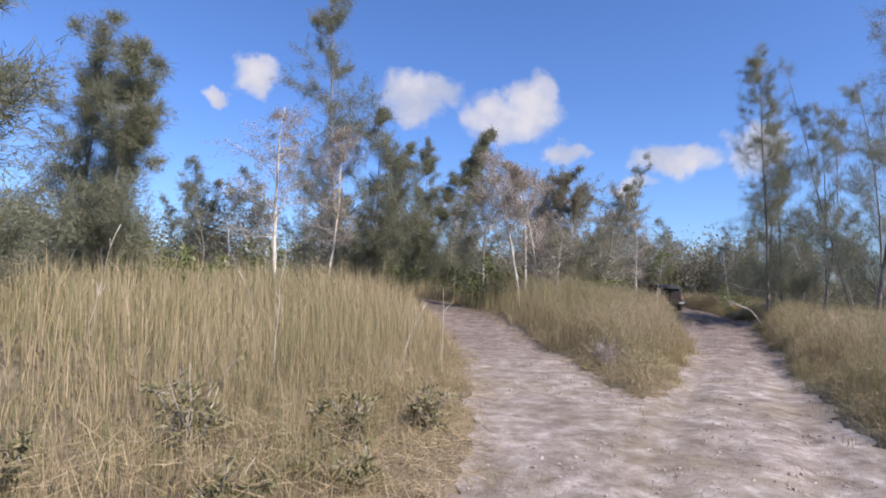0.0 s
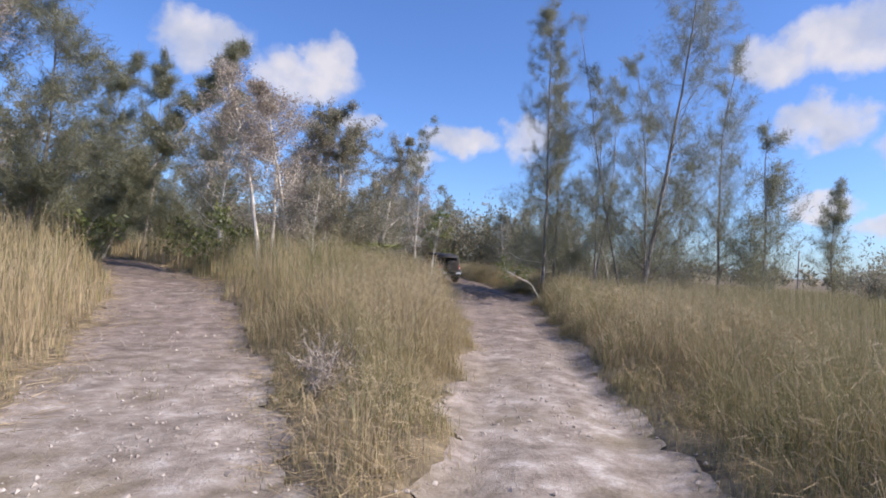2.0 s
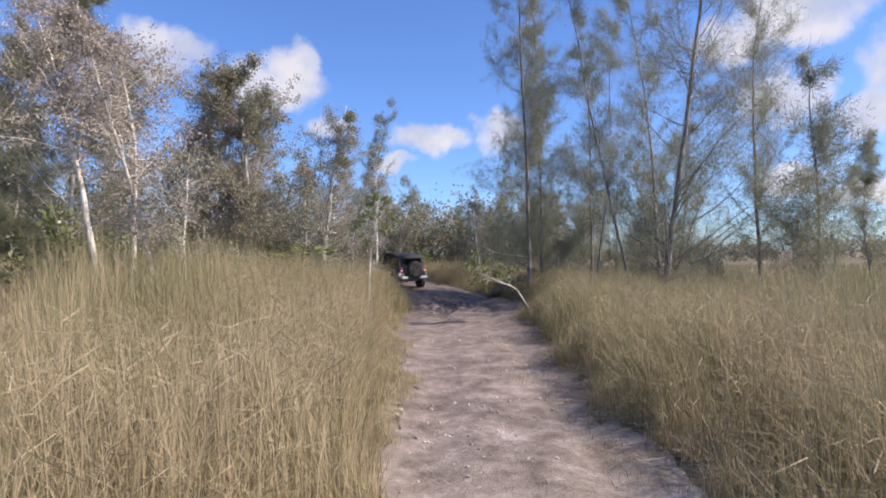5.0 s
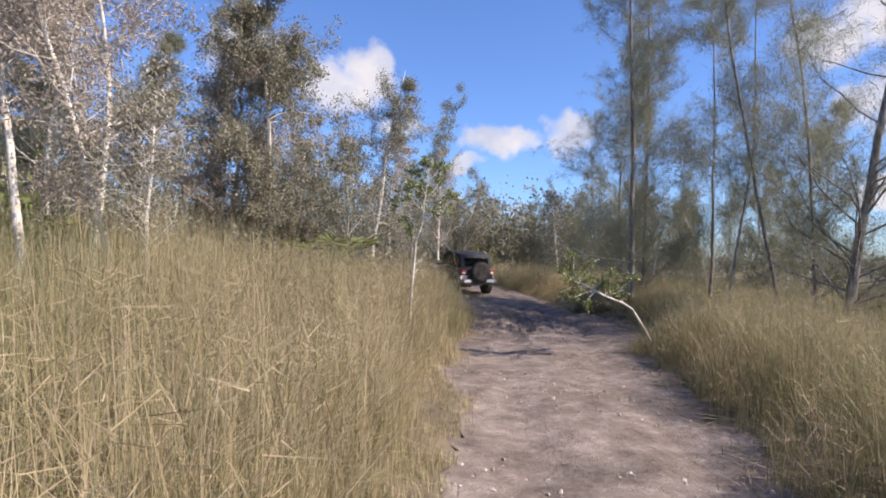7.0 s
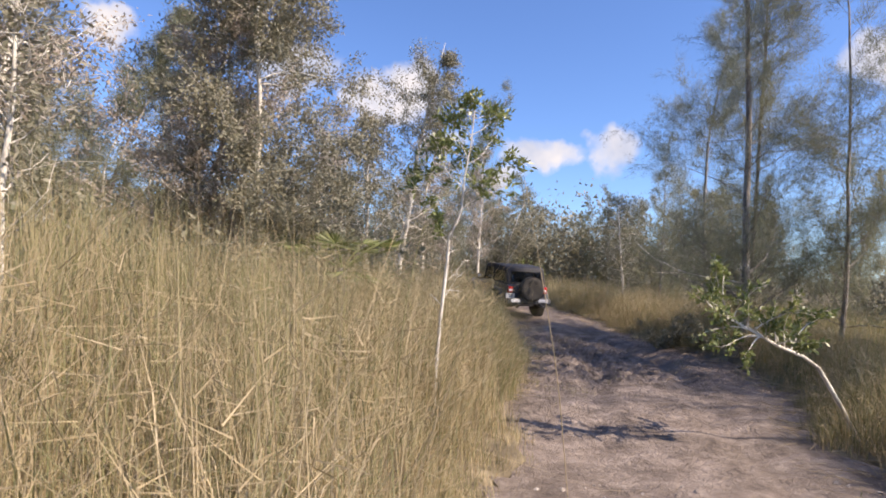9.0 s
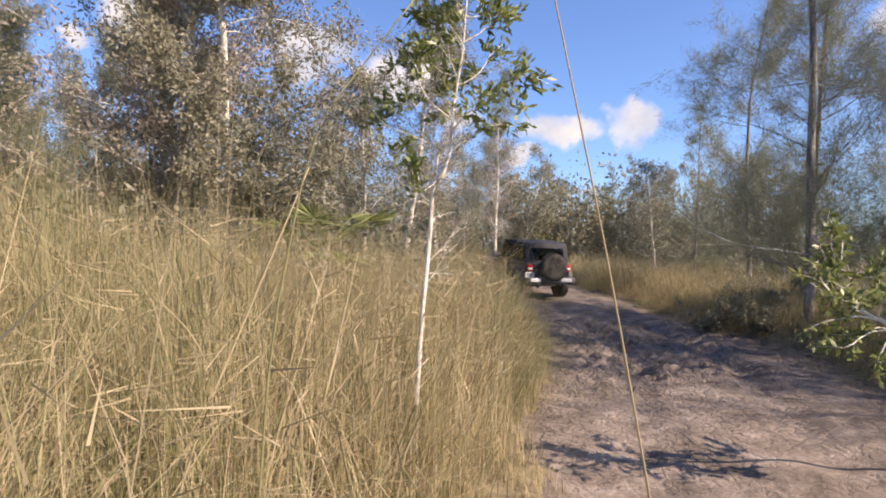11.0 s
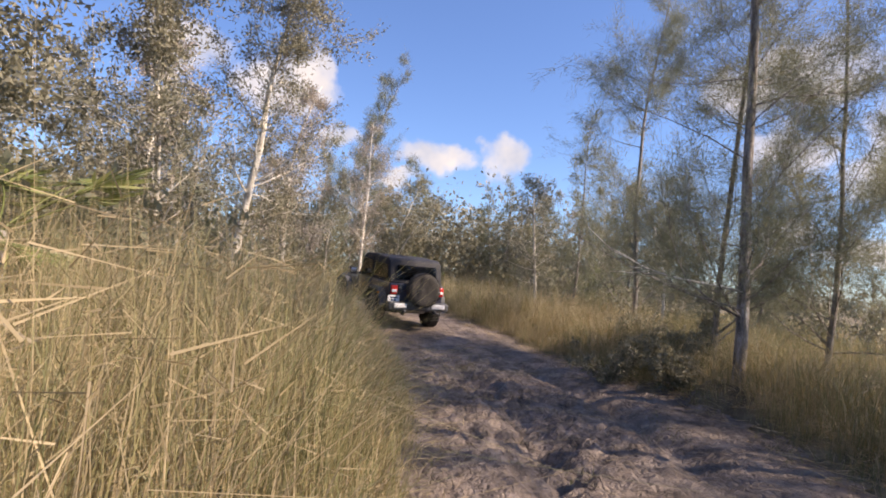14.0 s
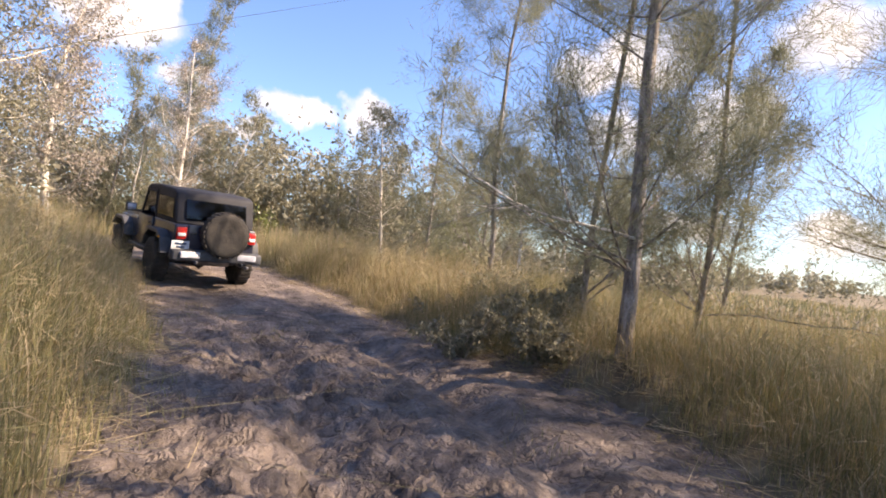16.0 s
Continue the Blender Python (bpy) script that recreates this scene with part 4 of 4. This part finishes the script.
for line, r, mat in (
        ([(9.62, 23.85, 0.2), (9.80, 24.15, 1.15), (10.14, 24.55, 2.12)], 0.0055, M_STRAW), ([(10.08, 24.15, 0.2), (10.2, 24.37, 1.15), (10.35, 24.68, 1.78)], 0.0045, M_STRAW),
        ([(9.92, 24.05, 0.2), (10.02, 24.3, 1.0), (10.22, 24.75, 1.72)], 0.0042, M_STRAW), ([(10.02, 23.7, 0.2), (10.06, 23.74, 1.5), (10.16, 23.76, 2.1), (10.44, 23.76, 2.5)], 0.0042, M_SEDGE),
        ([(10.86, 23.02, 0.15), (10.72, 23.03, 1.3), (10.63, 23.06, 1.8), (10.53, 23.1, 2.3)], 0.0026, M_STRAW), ([(9.3, 23.9, 0.2), (9.5, 23.8, 1.2), (9.25, 23.95, 1.9)], 0.0042, M_SEDGE),
        ([(8.2, 19.9, 0.2), (8.25, 20.3, 1.2), (8.22, 20.6, 2.0)], 0.0042, M_STRAW), ([(6.9, 19.6, 0.2), (6.95, 19.9, 1.2), (6.9, 20.1, 2.05)], 0.004, M_STRAW)):
    tall_stalk(line, r, mat, "long reed stalk standing over the tall grass" if mat is M_SEDGE else "long pale dry stalk standing over the tall grass")


def utility_pole():
    wood = Soup()
    wood.tube([(0, 0, -0.3), (0, 0, 3), (0.02, 0, 6.0)], [0.14, 0.12, 0.10], 8)
    root = put("utility_pole", wood.mesh("utility_pole", M_BARK, True), m=pose(87, 63, 0))
    tagged(root, "thin grey wooden pole far across the field", "pole")


utility_pole()


def palmetto(x, y, stalks=15):
    """A fan palm shrub: stalks that each carry a pleated fan of blades."""
    root = new("palmetto")
    wood = Soup()
    wood.tube([(0, 0, -0.1), (0.05, 0, 0.5), (0.08, 0.02, 1.1)], [0.12, 0.11, 0.09], 8)
    put("trunk", wood.mesh("trunk", M_BARK, True), root)
    for k in range(stalks):
        a, lift = k * 2.4, RNG.uniform(0.2, 1.3)
        line = bent((0.08, 0.02, 1.05), (math.cos(a), math.sin(a), lift), RNG.uniform(0.6, 0.95), 5, 0.06, -0.3)
        stem, fan = Soup(), Soup()
        stem.tube(line, np.linspace(0.012, 0.007, len(line)), 4)
        stalk = put("stalk", stem.mesh("stalk", M_GREEN, True), root)
        axis = line[-1] - line[-2]
        axis /= np.linalg.norm(axis)
        side = np.cross(axis, (0, 0, 1.0))
        side /= np.linalg.norm(side)
        ang = np.linspace(-1.5, 1.5, 22)
        d = (np.cos(ang)[:, None] * axis + np.sin(ang)[:, None] * side) * RNG.uniform(0.42, 0.55) + np.array([0, 0, -0.07])
        fan.leaves(np.repeat(line[-1:], 22, 0), d, np.full(22, 0.016))
        put("fan_leaf", fan.mesh("fan_leaf", M_GREEN), stalk)
    root.matrix_basis = pose(x, y, float(ground_height(x, y)))
    tagged(root, "yellow-green fan palm among dark shrubs", "palm")


palmetto(10.2, 31.3)
palmetto(9.4, 33.0, 12)


def build_woods():
    kinds = []
    for k in range(4):
        kinds.append(("ironwood_tree", casuarina(10, 0.09, 2.6, 34, 6, 0.36, 0.017, 26, bare=0.04, wood_every=0), M_BARK, M_NEEDLE, "dark feathery ironwood in the wood's edge", "tree"))
    for k in range(5):
        kinds.append(("paperbark_tree", paperbark(10, 0.075, 2.3, 26, 3200, 0.18, 0.032, bare=0.10, twigs=False), M_WHITE, (M_LEAF, M_LEAF, M_DRYLEAF, M_LEAF, M_LEAF)[k], "grey-green paperbark in the wood's edge", "tree"))
    for k in range(3):
        kinds.append(("bush", shrub(3.2, 2.2, 8, 800, 0.24, 0.055, False), M_TWIG, (M_LEAF, M_GREEN, M_NEEDLE)[k], "low thick bush at the wood's foot", "bush"))
    firsts = {}
    spots = []
    for k in range(168):
        f = RNG.uniform()
        x = -50 + 96 * f
        bush = k % 3 == 0
        edge = 42 + 9 * f + 2.5 * math.sin(x * 0.35)
        y = edge + abs(RNG.normal(0, 5.5)) * (0.5 if bush else 1.0)
        if x < -12:
            y = 24 + (x + 50) * 0.45 + abs(RNG.normal(0, 8))
        if 17 < x < 31 and y < 56:
            y += 7   # an open stretch of field right of the track
        if (math.hypot(x - 17, y - 39) < 5) or off_track(np.array(x), np.array(y)) < 1.2:
            continue
        spots.append((x, y, bush))
    # a nearer scatter of bushes under the paperbarks
    for x, y in ((9.8, 32.0), (10.8, 34.5), (12.0, 38.0), (7.6, 31.6), (6.6, 32.4), (5.0, 31.4), (3.6, 30.6), (2.8, 35), (13.8, 43), (11.6, 33.2), (-7, 30), (-9.5, 29), (-2, 32.5), (-12, 24), (-9, 21), (-11, 14)):
        spots.append((x, y, True))
    for x, y in ((25, 42), (28, 40.5), (30.5, 45), (33.5, 42.5), (30, 52), (23.3, 57), (26.4, 58), (35, 48), (31.5, 39.2), (38, 41), (33.3, 47.2), (29, 54.5)):
        spots.append((x, y, False)), spots.append((x + 1.2, y - 1.4, True))
    for k, (x, y, bush) in enumerate(spots):
        kind = int(RNG.integers(9, 12)) if bush else int(RNG.integers(0, 9))
        s = RNG.uniform(0.65, 1.1) * (0.84 if x > 5 else 1.0)
        m = pose(x, y, float(ground_height(x, y)) - 0.05, 0, 0, RNG.uniform(0, 360))
        if kind not in firsts:
            name, made, wm, lm, label, cat = kinds[kind]
            firsts[kind] = plant(name, made, wm, lm, x, y, label, category=cat, group="growth of the wood's edge")
            firsts[kind].matrix_basis = m
        else:
            c = copy_thing(firsts[kind], m)
            c.scale = (s, s, s * RNG.uniform(0.9, 1.15))


build_woods()


def far_wood(name, label, trees, per, bearings, reach, height, leaf):
    """A distant belt of trees as one mass: many rounded, uneven crowns that stand from the ground up."""
    a, r = np.radians(RNG.uniform(*bearings, trees)), RNG.uniform(*reach, trees)
    tall = height * RNG.uniform(0.55, 1.0, trees) * (1 + 0.18 * wave(a * 40, r, 0.4, 1.0))
    wide = tall * RNG.uniform(0.17, 0.30, trees)
    u = RNG.normal(size=(trees, per, 3))
    u *= (RNG.uniform(0.25, 1.0, (trees, per)) ** 0.5 / np.linalg.norm(u, axis=2))[:, :, None]
    lump = 1 + 0.35 * np.sin(4 * u[:, :, 0] + 9 * a[:, None]) * np.sin(5 * u[:, :, 2] + 7 * r[:, None])
    x = (12 + r * np.sin(a))[:, None] + u[:, :, 0] * lump * wide[:, None]
    y = (20 + r * np.cos(a))[:, None] + u[:, :, 1] * lump * wide[:, None]
    z = np.maximum(tall[:, None] * (0.52 + 0.48 * u[:, :, 2] * lump), 0.1)
    n = trees * per
    d = RNG.normal(0, 1, (n, 3)) + np.array([0, 0, 0.2])
    d *= (leaf * RNG.uniform(0.5, 1.2, n) / np.linalg.norm(d, axis=1))[:, None]
    mass = Soup()
    mass.leaves(np.stack([x.ravel(), y.ravel(), z.ravel()], 1), d, leaf * RNG.uniform(0.14, 0.26, n))
    tagged(put(name, mass.mesh(name, M_LEAF)), label, "woodland", kind="stuff")


far_wood("woodland", "dense grey-green woodland behind the field", 420, 340, (-75, 38), (38, 58), 8.2, 0.36)
far_wood("thicket", "thick grey-green growth at the wood's near edge", 60, 420, (-15, -3), (25, 38), 6.0, 0.24)
far_wood("distant_woodland", "distant low dark tree line beyond the fields", 420, 70, (34, 130), (95, 150), 4.6, 0.9)

# ---------------------------------------------------------------- the vehicle ahead
M_PAINT = material("black_paint", [(0.2, (0.010, 0.012, 0.026)), (0.8, (0.022, 0.026, 0.050))], 2.0, 0.32, coat=0.4, spec=0.5)
M_CANVAS = material("black_canvas", [(0.2, (0.010, 0.010, 0.013)), (0.8, (0.030, 0.030, 0.036))], 3.0, 0.75, bump=0.2, bump_scale=60)
M_PLASTIC = material("grey_plastic", [(0.2, (0.035, 0.037, 0.04)), (0.8, (0.09, 0.09, 0.10))], 5.0, 0.6)
M_SILVER = material("silver_panel", [(0.2, (0.50, 0.50, 0.52)), (0.8, (0.74, 0.74, 0.76))], 6.0, 0.4)
M_TYRE = material("tyre_rubber", [(0.2, (0.014, 0.014, 0.014)), (0.8, (0.06, 0.052, 0.045))], 6.0, 0.88, bump=0.4)
M_RIM = material("alloy_rim", [(0.2, (0.10, 0.10, 0.11)), (0.8, (0.28, 0.28, 0.30))], 6.0, 0.4, metal=0.8)
M_RED = material("red_lens", [(0.2, (0.30, 0.012, 0.012)), (0.8, (0.55, 0.03, 0.025))], 6.0, 0.2)
M_AMBER = material("amber_lens", [(0.2, (0.55, 0.16, 0.01)), (0.8, (0.75, 0.28, 0.02))], 6.0, 0.2)
M_PLATE = material("plate_white", [(0.2, (0.62, 0.62, 0.62)), (0.8, (0.82, 0.82, 0.82))], 8.0, 0.5)
M_BAR = material("plate_bars", [(0.2, (0.03, 0.06, 0.12)), (0.8, (0.06, 0.10, 0.18))], 8.0, 0.5)
M_LAMP = material("clear_lens", [(0.2, (0.60, 0.60, 0.60)), (0.8, (0.85, 0.85, 0.85))], 8.0, 0.15)


def glass_material():
    mat = bpy.data.materials.new("tinted_glass")
    mat.use_nodes = True
    n = Nodes(mat.node_tree)
    clear = n.add("ShaderNodeBsdfTransparent")
    clear.inputs[0].default_value = (0.16, 0.17, 0.20, 1)
    gloss = n.add("ShaderNodeBsdfGlossy")
    gloss.inputs["Roughness"].default_value = 0.06
    fres = n.add("ShaderNodeFresnel")
    both = n.add("ShaderNodeMixShader")
    n.link(fres.outputs[0], both.inputs[0])
    n.link(clear.outputs[0], both.inputs[1])
    n.link(gloss.outputs[0], both.inputs[2])
    n.link(both.outputs[0], n.add("ShaderNodeOutputMaterial").inputs[0])
    return mat


M_GLASS = glass_material()


def box(size, at=(0, 0, 0), bevel=0.03, turn=(0, 0, 0), taper=None):
    """A block with rounded edges; taper shrinks its top in x and y."""
    bm = bmesh.new()
    bmesh.ops.create_cube(bm, size=1)
    for v in bm.verts:
        top = v.co.z > 0
        v.co = Vector((v.co.x * size[0], v.co.y * size[1], v.co.z * size[2]))
        if taper and top:
            v.co.x *= taper[0]
            v.co.y *= taper[1]
    if bevel:
        bmesh.ops.bevel(bm, geom=list(bm.edges), offset=bevel, segments=2, affect="EDGES", profile=0.6)
    bm.transform(pose(*at, *turn))
    return bm


def prism(outline, width, at=(0, 0, 0), bevel=0.03):
    """An outline in the y-z plane pushed out across x."""
    bm = bmesh.new()
    face = bm.faces.new([bm.verts.new((-width / 2, y, z)) for y, z in outline])
    made = bmesh.ops.extrude_face_region(bm, geom=[face])
    bmesh.ops.translate(bm, verts=[g for g in made["geom"] if isinstance(g, bmesh.types.BMVert)], vec=(width, 0, 0))
    bmesh.ops.recalc_face_normals(bm, faces=list(bm.faces))
    if bevel:
        bmesh.ops.bevel(bm, geom=list(bm.edges), offset=bevel, segments=2, affect="EDGES", profile=0.6)
    bm.transform(Matrix.Translation(at))
    return bm


def lathe(profile, steps=28):
    """Rings of (x along the axle, radius) round the x axis."""
    bm = bmesh.new()
    rings = [[bm.verts.new((x, r * math.cos(2 * math.pi * k / steps), r * math.sin(2 * math.pi * k / steps))) for k in range(steps)] for x, r in profile]
    for a, b in zip(rings[:-1], rings[1:]):
        for k in range(steps):
            bm.faces.new((a[k], a[(k + 1) % steps], b[(k + 1) % steps], b[k]))
    bm.faces.new(rings[0]), bm.faces.new(rings[-1])
    bmesh.ops.recalc_face_normals(bm, faces=list(bm.faces))
    return bm


TYRE = [(-0.12, 0.22), (-0.135, 0.30), (-0.13, 0.375), (-0.105, 0.412), (-0.04, 0.42), (0.04, 0.42), (0.105, 0.412), (0.13, 0.375), (0.135, 0.30), (0.12, 0.22)]
RIM = [(-0.10, 0.225), (-0.115, 0.215), (-0.06, 0.19), (0.05, 0.18), (0.09, 0.15), (0.085, 0.06), (0.105, 0.055), (0.105, 0.0301)]


def add_wheel(root, at, turn=0, name="wheel"):
    wheel = part(name, lathe(RIM), M_RIM, root, m=pose(*at, 0, 0, turn))
    part("tyre", lathe(TYRE), M_TYRE, wheel, "muddy black tyre")
    for k in range(5):
        a = 2 * math.pi * k / 5
        part("spoke", box((0.03, 0.05, 0.15), (0.095, 0.115 * math.sin(a), 0.115 * math.cos(a)), 0.008, (-math.degrees(a), 0, 0)), M_RIM, wheel)
    for k in range(30):
        a = 2 * math.pi * k / 30
        part("tread_block", box((0.20 if k % 2 else 0.24, 0.05, 0.022), (0, 0.42 * math.sin(a), 0.42 * math.cos(a)), 0, (-math.degrees(a), 0, 0)), M_TYRE, wheel, smooth=False)
    return wheel


def off_road_car():
    root = new("off_road_car")
    tub = [(-1.72, 0.62), (-1.72, 1.18), (0.55, 1.18), (0.60, 1.12), (2.02, 1.06), (2.02, 0.66), (1.9, 0.60), (1.0, 0.55), (-1.45, 0.55)]
    part("body", prism(tub, 1.50, bevel=0.035), M_PAINT, root, "dark blue-black paint, dusty")
    part("hood", prism([(0.66, 1.12), (0.66, 1.21), (1.4, 1.19), (2.0, 1.10), (2.0, 1.04)], 1.30, bevel=0.03), M_PAINT, root)
    grille = part("grille", box((1.36, 0.06, 0.42), (0, 2.04, 0.86), 0.02), M_PAINT, root)
    for k in range(7):
        part("slot", box((0.06, 0.03, 0.26), (-0.33 + 0.11 * k, 2.065, 0.88), 0.01), M_PLASTIC, grille)
    for sx in (-1, 1):
        part("headlight", lathe([(-0.03, 0.085), (0.0, 0.10), (0.03, 0.085), (0.045, 0.04)], 16), M_LAMP, root, m=pose(sx * 0.54, 2.06, 0.92, 0, 0, 90))
        # wheel arches stand wide of the tub
        part("front_fender", prism([(0.86, 0.66), (0.98, 0.93), (1.18, 1.03), (1.70, 1.03), (1.96, 0.86), (1.96, 0.80), (1.66, 0.96), (1.22, 0.96), (1.05, 0.88), (0.93, 0.64)], 0.22, (sx * 0.82, 0, 0), 0.012), M_PLASTIC, root)
        part("rear_fender", prism([(-1.62, 0.62), (-1.52, 0.90), (-1.30, 1.02), (-0.72, 1.02), (-0.48, 0.86), (-0.40, 0.64), (-0.46, 0.64), (-0.55, 0.82), (-0.76, 0.95), (-1.26, 0.95), (-1.46, 0.86), (-1.55, 0.62)], 0.22, (sx * 0.82, 0, 0), 0.012), M_PLASTIC, root)
        part("rock_rail", box((0.10, 1.25, 0.09), (sx * 0.80, 0.22, 0.52), 0.02), M_PLASTIC, root)
        door = part("door", box((0.04, 0.98, 0.58), (sx * 0.765, 0.06, 0.89), 0.015), M_PAINT, root)
        part("handle", box((0.03, 0.16, 0.035), (sx * 0.80, -0.28, 1.06), 0.008), M_PLASTIC, door)
        part("hinge", box((0.03, 0.05, 0.05), (sx * 0.79, 0.57, 1.04), 0.008), M_PLASTIC, door)
        part("hinge", box((0.03, 0.05, 0.05), (sx * 0.79, 0.57, 0.72), 0.008), M_PLASTIC, door)
        mirror = part("mirror", box((0.20, 0.10, 0.17), (sx * 0.94, 0.52, 1.28), 0.03), M_PLASTIC, root)
        part("mirror_arm", box((0.14, 0.05, 0.05), (sx * 0.80, 0.52, 1.22), 0.012), M_PLASTIC, mirror)
        part("mirror_glass", box((0.15, 0.006, 0.12), (sx * 0.94, 0.466, 1.285), 0.0), M_SILVER, mirror)
        part("door_window", prism([(-0.38, 1.24), (-0.36, 1.66), (0.22, 1.66), (0.45, 1.24)], 0.012, (sx * 0.715, 0, 0), 0), M_GLASS, root, smooth=False)
        part("side_window", prism([(-1.52, 1.27), (-1.44, 1.62), (-0.60, 1.64), (-0.55, 1.27)], 0.008, (sx * 0.742, 0, 0), 0), M_GLASS, root, smooth=False)
        part("door_frame", prism([(-0.45, 1.20), (-0.42, 1.72), (0.24, 1.72), (0.56, 1.20), (0.50, 1.20), (0.21, 1.67), (-0.37, 1.67), (-0.39, 1.20)], 0.05, (sx * 0.715, 0, 0), 0.008), M_CANVAS, root)
        tail = part("tail_light", box((0.17, 0.07, 0.22), (sx * 0.65, -1.76, 1.02), 0.015), M_RED, root, "red tail lamp")
        part("reverse_lens", box((0.13, 0.02, 0.06), (sx * 0.65, -1.80, 1.00), 0.006), M_LAMP, tail)
        part("side_marker", box((0.02, 0.07, 0.04), (sx * 0.935, -1.45, 0.90), 0.006), M_AMBER, root)
        part("bumper_panel", box((0.36, 0.03, 0.11), (sx * 0.52, -1.975, 0.66), 0.012, (0, 0, sx * -6)), M_SILVER, root, "worn silver panel on the bumper")
        part("tow_hook", box((0.05, 0.14, 0.06), (sx * 0.42, -1.98, 0.53), 0.015), M_PLASTIC, root)
        add_wheel(root, (sx * 0.80, -1.0, 0.42), 0 if sx > 0 else 180)
        add_wheel(root, (sx * 0.80, 1.42, 0.42), 0 if sx > 0 else 180)
    # folding top: rear, side and roof cloth over the tub
    roof = [(-1.66, 1.17), (-1.50, 1.74), (-1.35, 1.80), (-0.45, 1.84), (0.12, 1.82), (0.30, 1.74), (0.24, 1.70), (-0.43, 1.72), (-0.50, 1.17)]
    part("soft_top", prism(roof, 1.46, bevel=0.04), M_CANVAS, root, "creased black cloth top")
    part("rear_window", box((1.12, 0.012, 0.36), (0, -1.618, 1.46), 0.004, (-15.6, 0, 0)), M_GLASS, root, "large soft plastic rear window")
    part("windscreen_frame", prism([(0.60, 1.16), (0.28, 1.76), (0.24, 1.74), (0.54, 1.16)], 1.46, bevel=0.01), M_PAINT, root)
    part("windscreen", box((1.30, 0.012, 0.50), (0, 0.452, 1.47), 0.0, (28, 0, 0)), M_GLASS, root, smooth=False)
    gate = part("tailgate", box((1.06, 0.05, 0.52), (0, -1.745, 0.92), 0.02), M_PAINT, root)
    part("gate_handle", box((0.14, 0.04, 0.04), (0.42, -1.785, 1.08), 0.01), M_PLASTIC, gate)
    part("bumper", box((1.66, 0.22, 0.20), (0, -1.86, 0.64), 0.04), M_PLASTIC, root, "dark plastic rear bumper")
    part("front_bumper", box((1.66, 0.22, 0.20), (0, 2.20, 0.66), 0.04), M_PLASTIC, root)
    part("spare_carrier", box((0.30, 0.12, 0.30), (0.06, -1.80, 1.06), 0.03), M_PLASTIC, root)
    add_wheel(root, (0.06, -1.965, 1.06), -90, "spare_wheel")
    plate = part("licence_plate", box((0.31, 0.012, 0.155), (-0.66, -1.815, 0.81), 0.004), M_PLATE, root, "white plate with dark bars")
    for k in range(2):
        part("plate_bar", box((0.20 - 0.06 * k, 0.006, 0.035), (-0.66, -1.824, 0.835 - 0.06 * k), 0.0), M_BAR, plate)
    part("axle", lathe([(-0.70, 0.05), (-0.12, 0.055), (0.0, 0.15), (0.12, 0.055), (0.70, 0.05)], 14), M_PLASTIC, root, m=pose(0, -1.0, 0.42))
    part("axle", lathe([(-0.70, 0.05), (-0.12, 0.055), (0.1, 0.13), (0.22, 0.055), (0.70, 0.05)], 14), M_PLASTIC, root, m=pose(0, 1.42, 0.42))
    part("silencer", lathe([(-0.30, 0.08), (-0.28, 0.10), (0.28, 0.10), (0.30, 0.08)], 14), M_RIM, root, m=pose(0.05, -1.55, 0.52))
    part("exhaust_pipe", lathe([(-0.24, 0.03), (0.24, 0.03)], 10), M_RIM, root, m=pose(0.55, -1.75, 0.47, 0, 0, 90))
    part("chassis_rail", box((0.10, 3.5, 0.12), (-0.42, 0.15, 0.52), 0.02), M_PLASTIC, root)
    part("chassis_rail", box((0.10, 3.5, 0.12), (0.42, 0.15, 0.52), 0.02), M_PLASTIC, root)
    for sx in (-1, 1):
        seat = part("seat", box((0.46, 0.18, 0.68), (sx * 0.36, -0.35, 1.10), 0.05, (-8, 0, 0)), M_CANVAS, root)
        part("headrest", box((0.26, 0.09, 0.18), (sx * 0.36, -0.43, 1.50), 0.03), M_CANVAS, seat)
    z = float(np.mean(ground_height(np.array([16.1, 17.7, 16.4, 18.0]), np.array([39.0, 39.2, 41.4, 41.6]))))
    root.matrix_basis = pose(17.1, 40.3, z - 0.02, 4.0, 0, 3)
    tagged(root, "dark blue-black off-road car with cloth top and spare wheel", "car")


off_road_car()
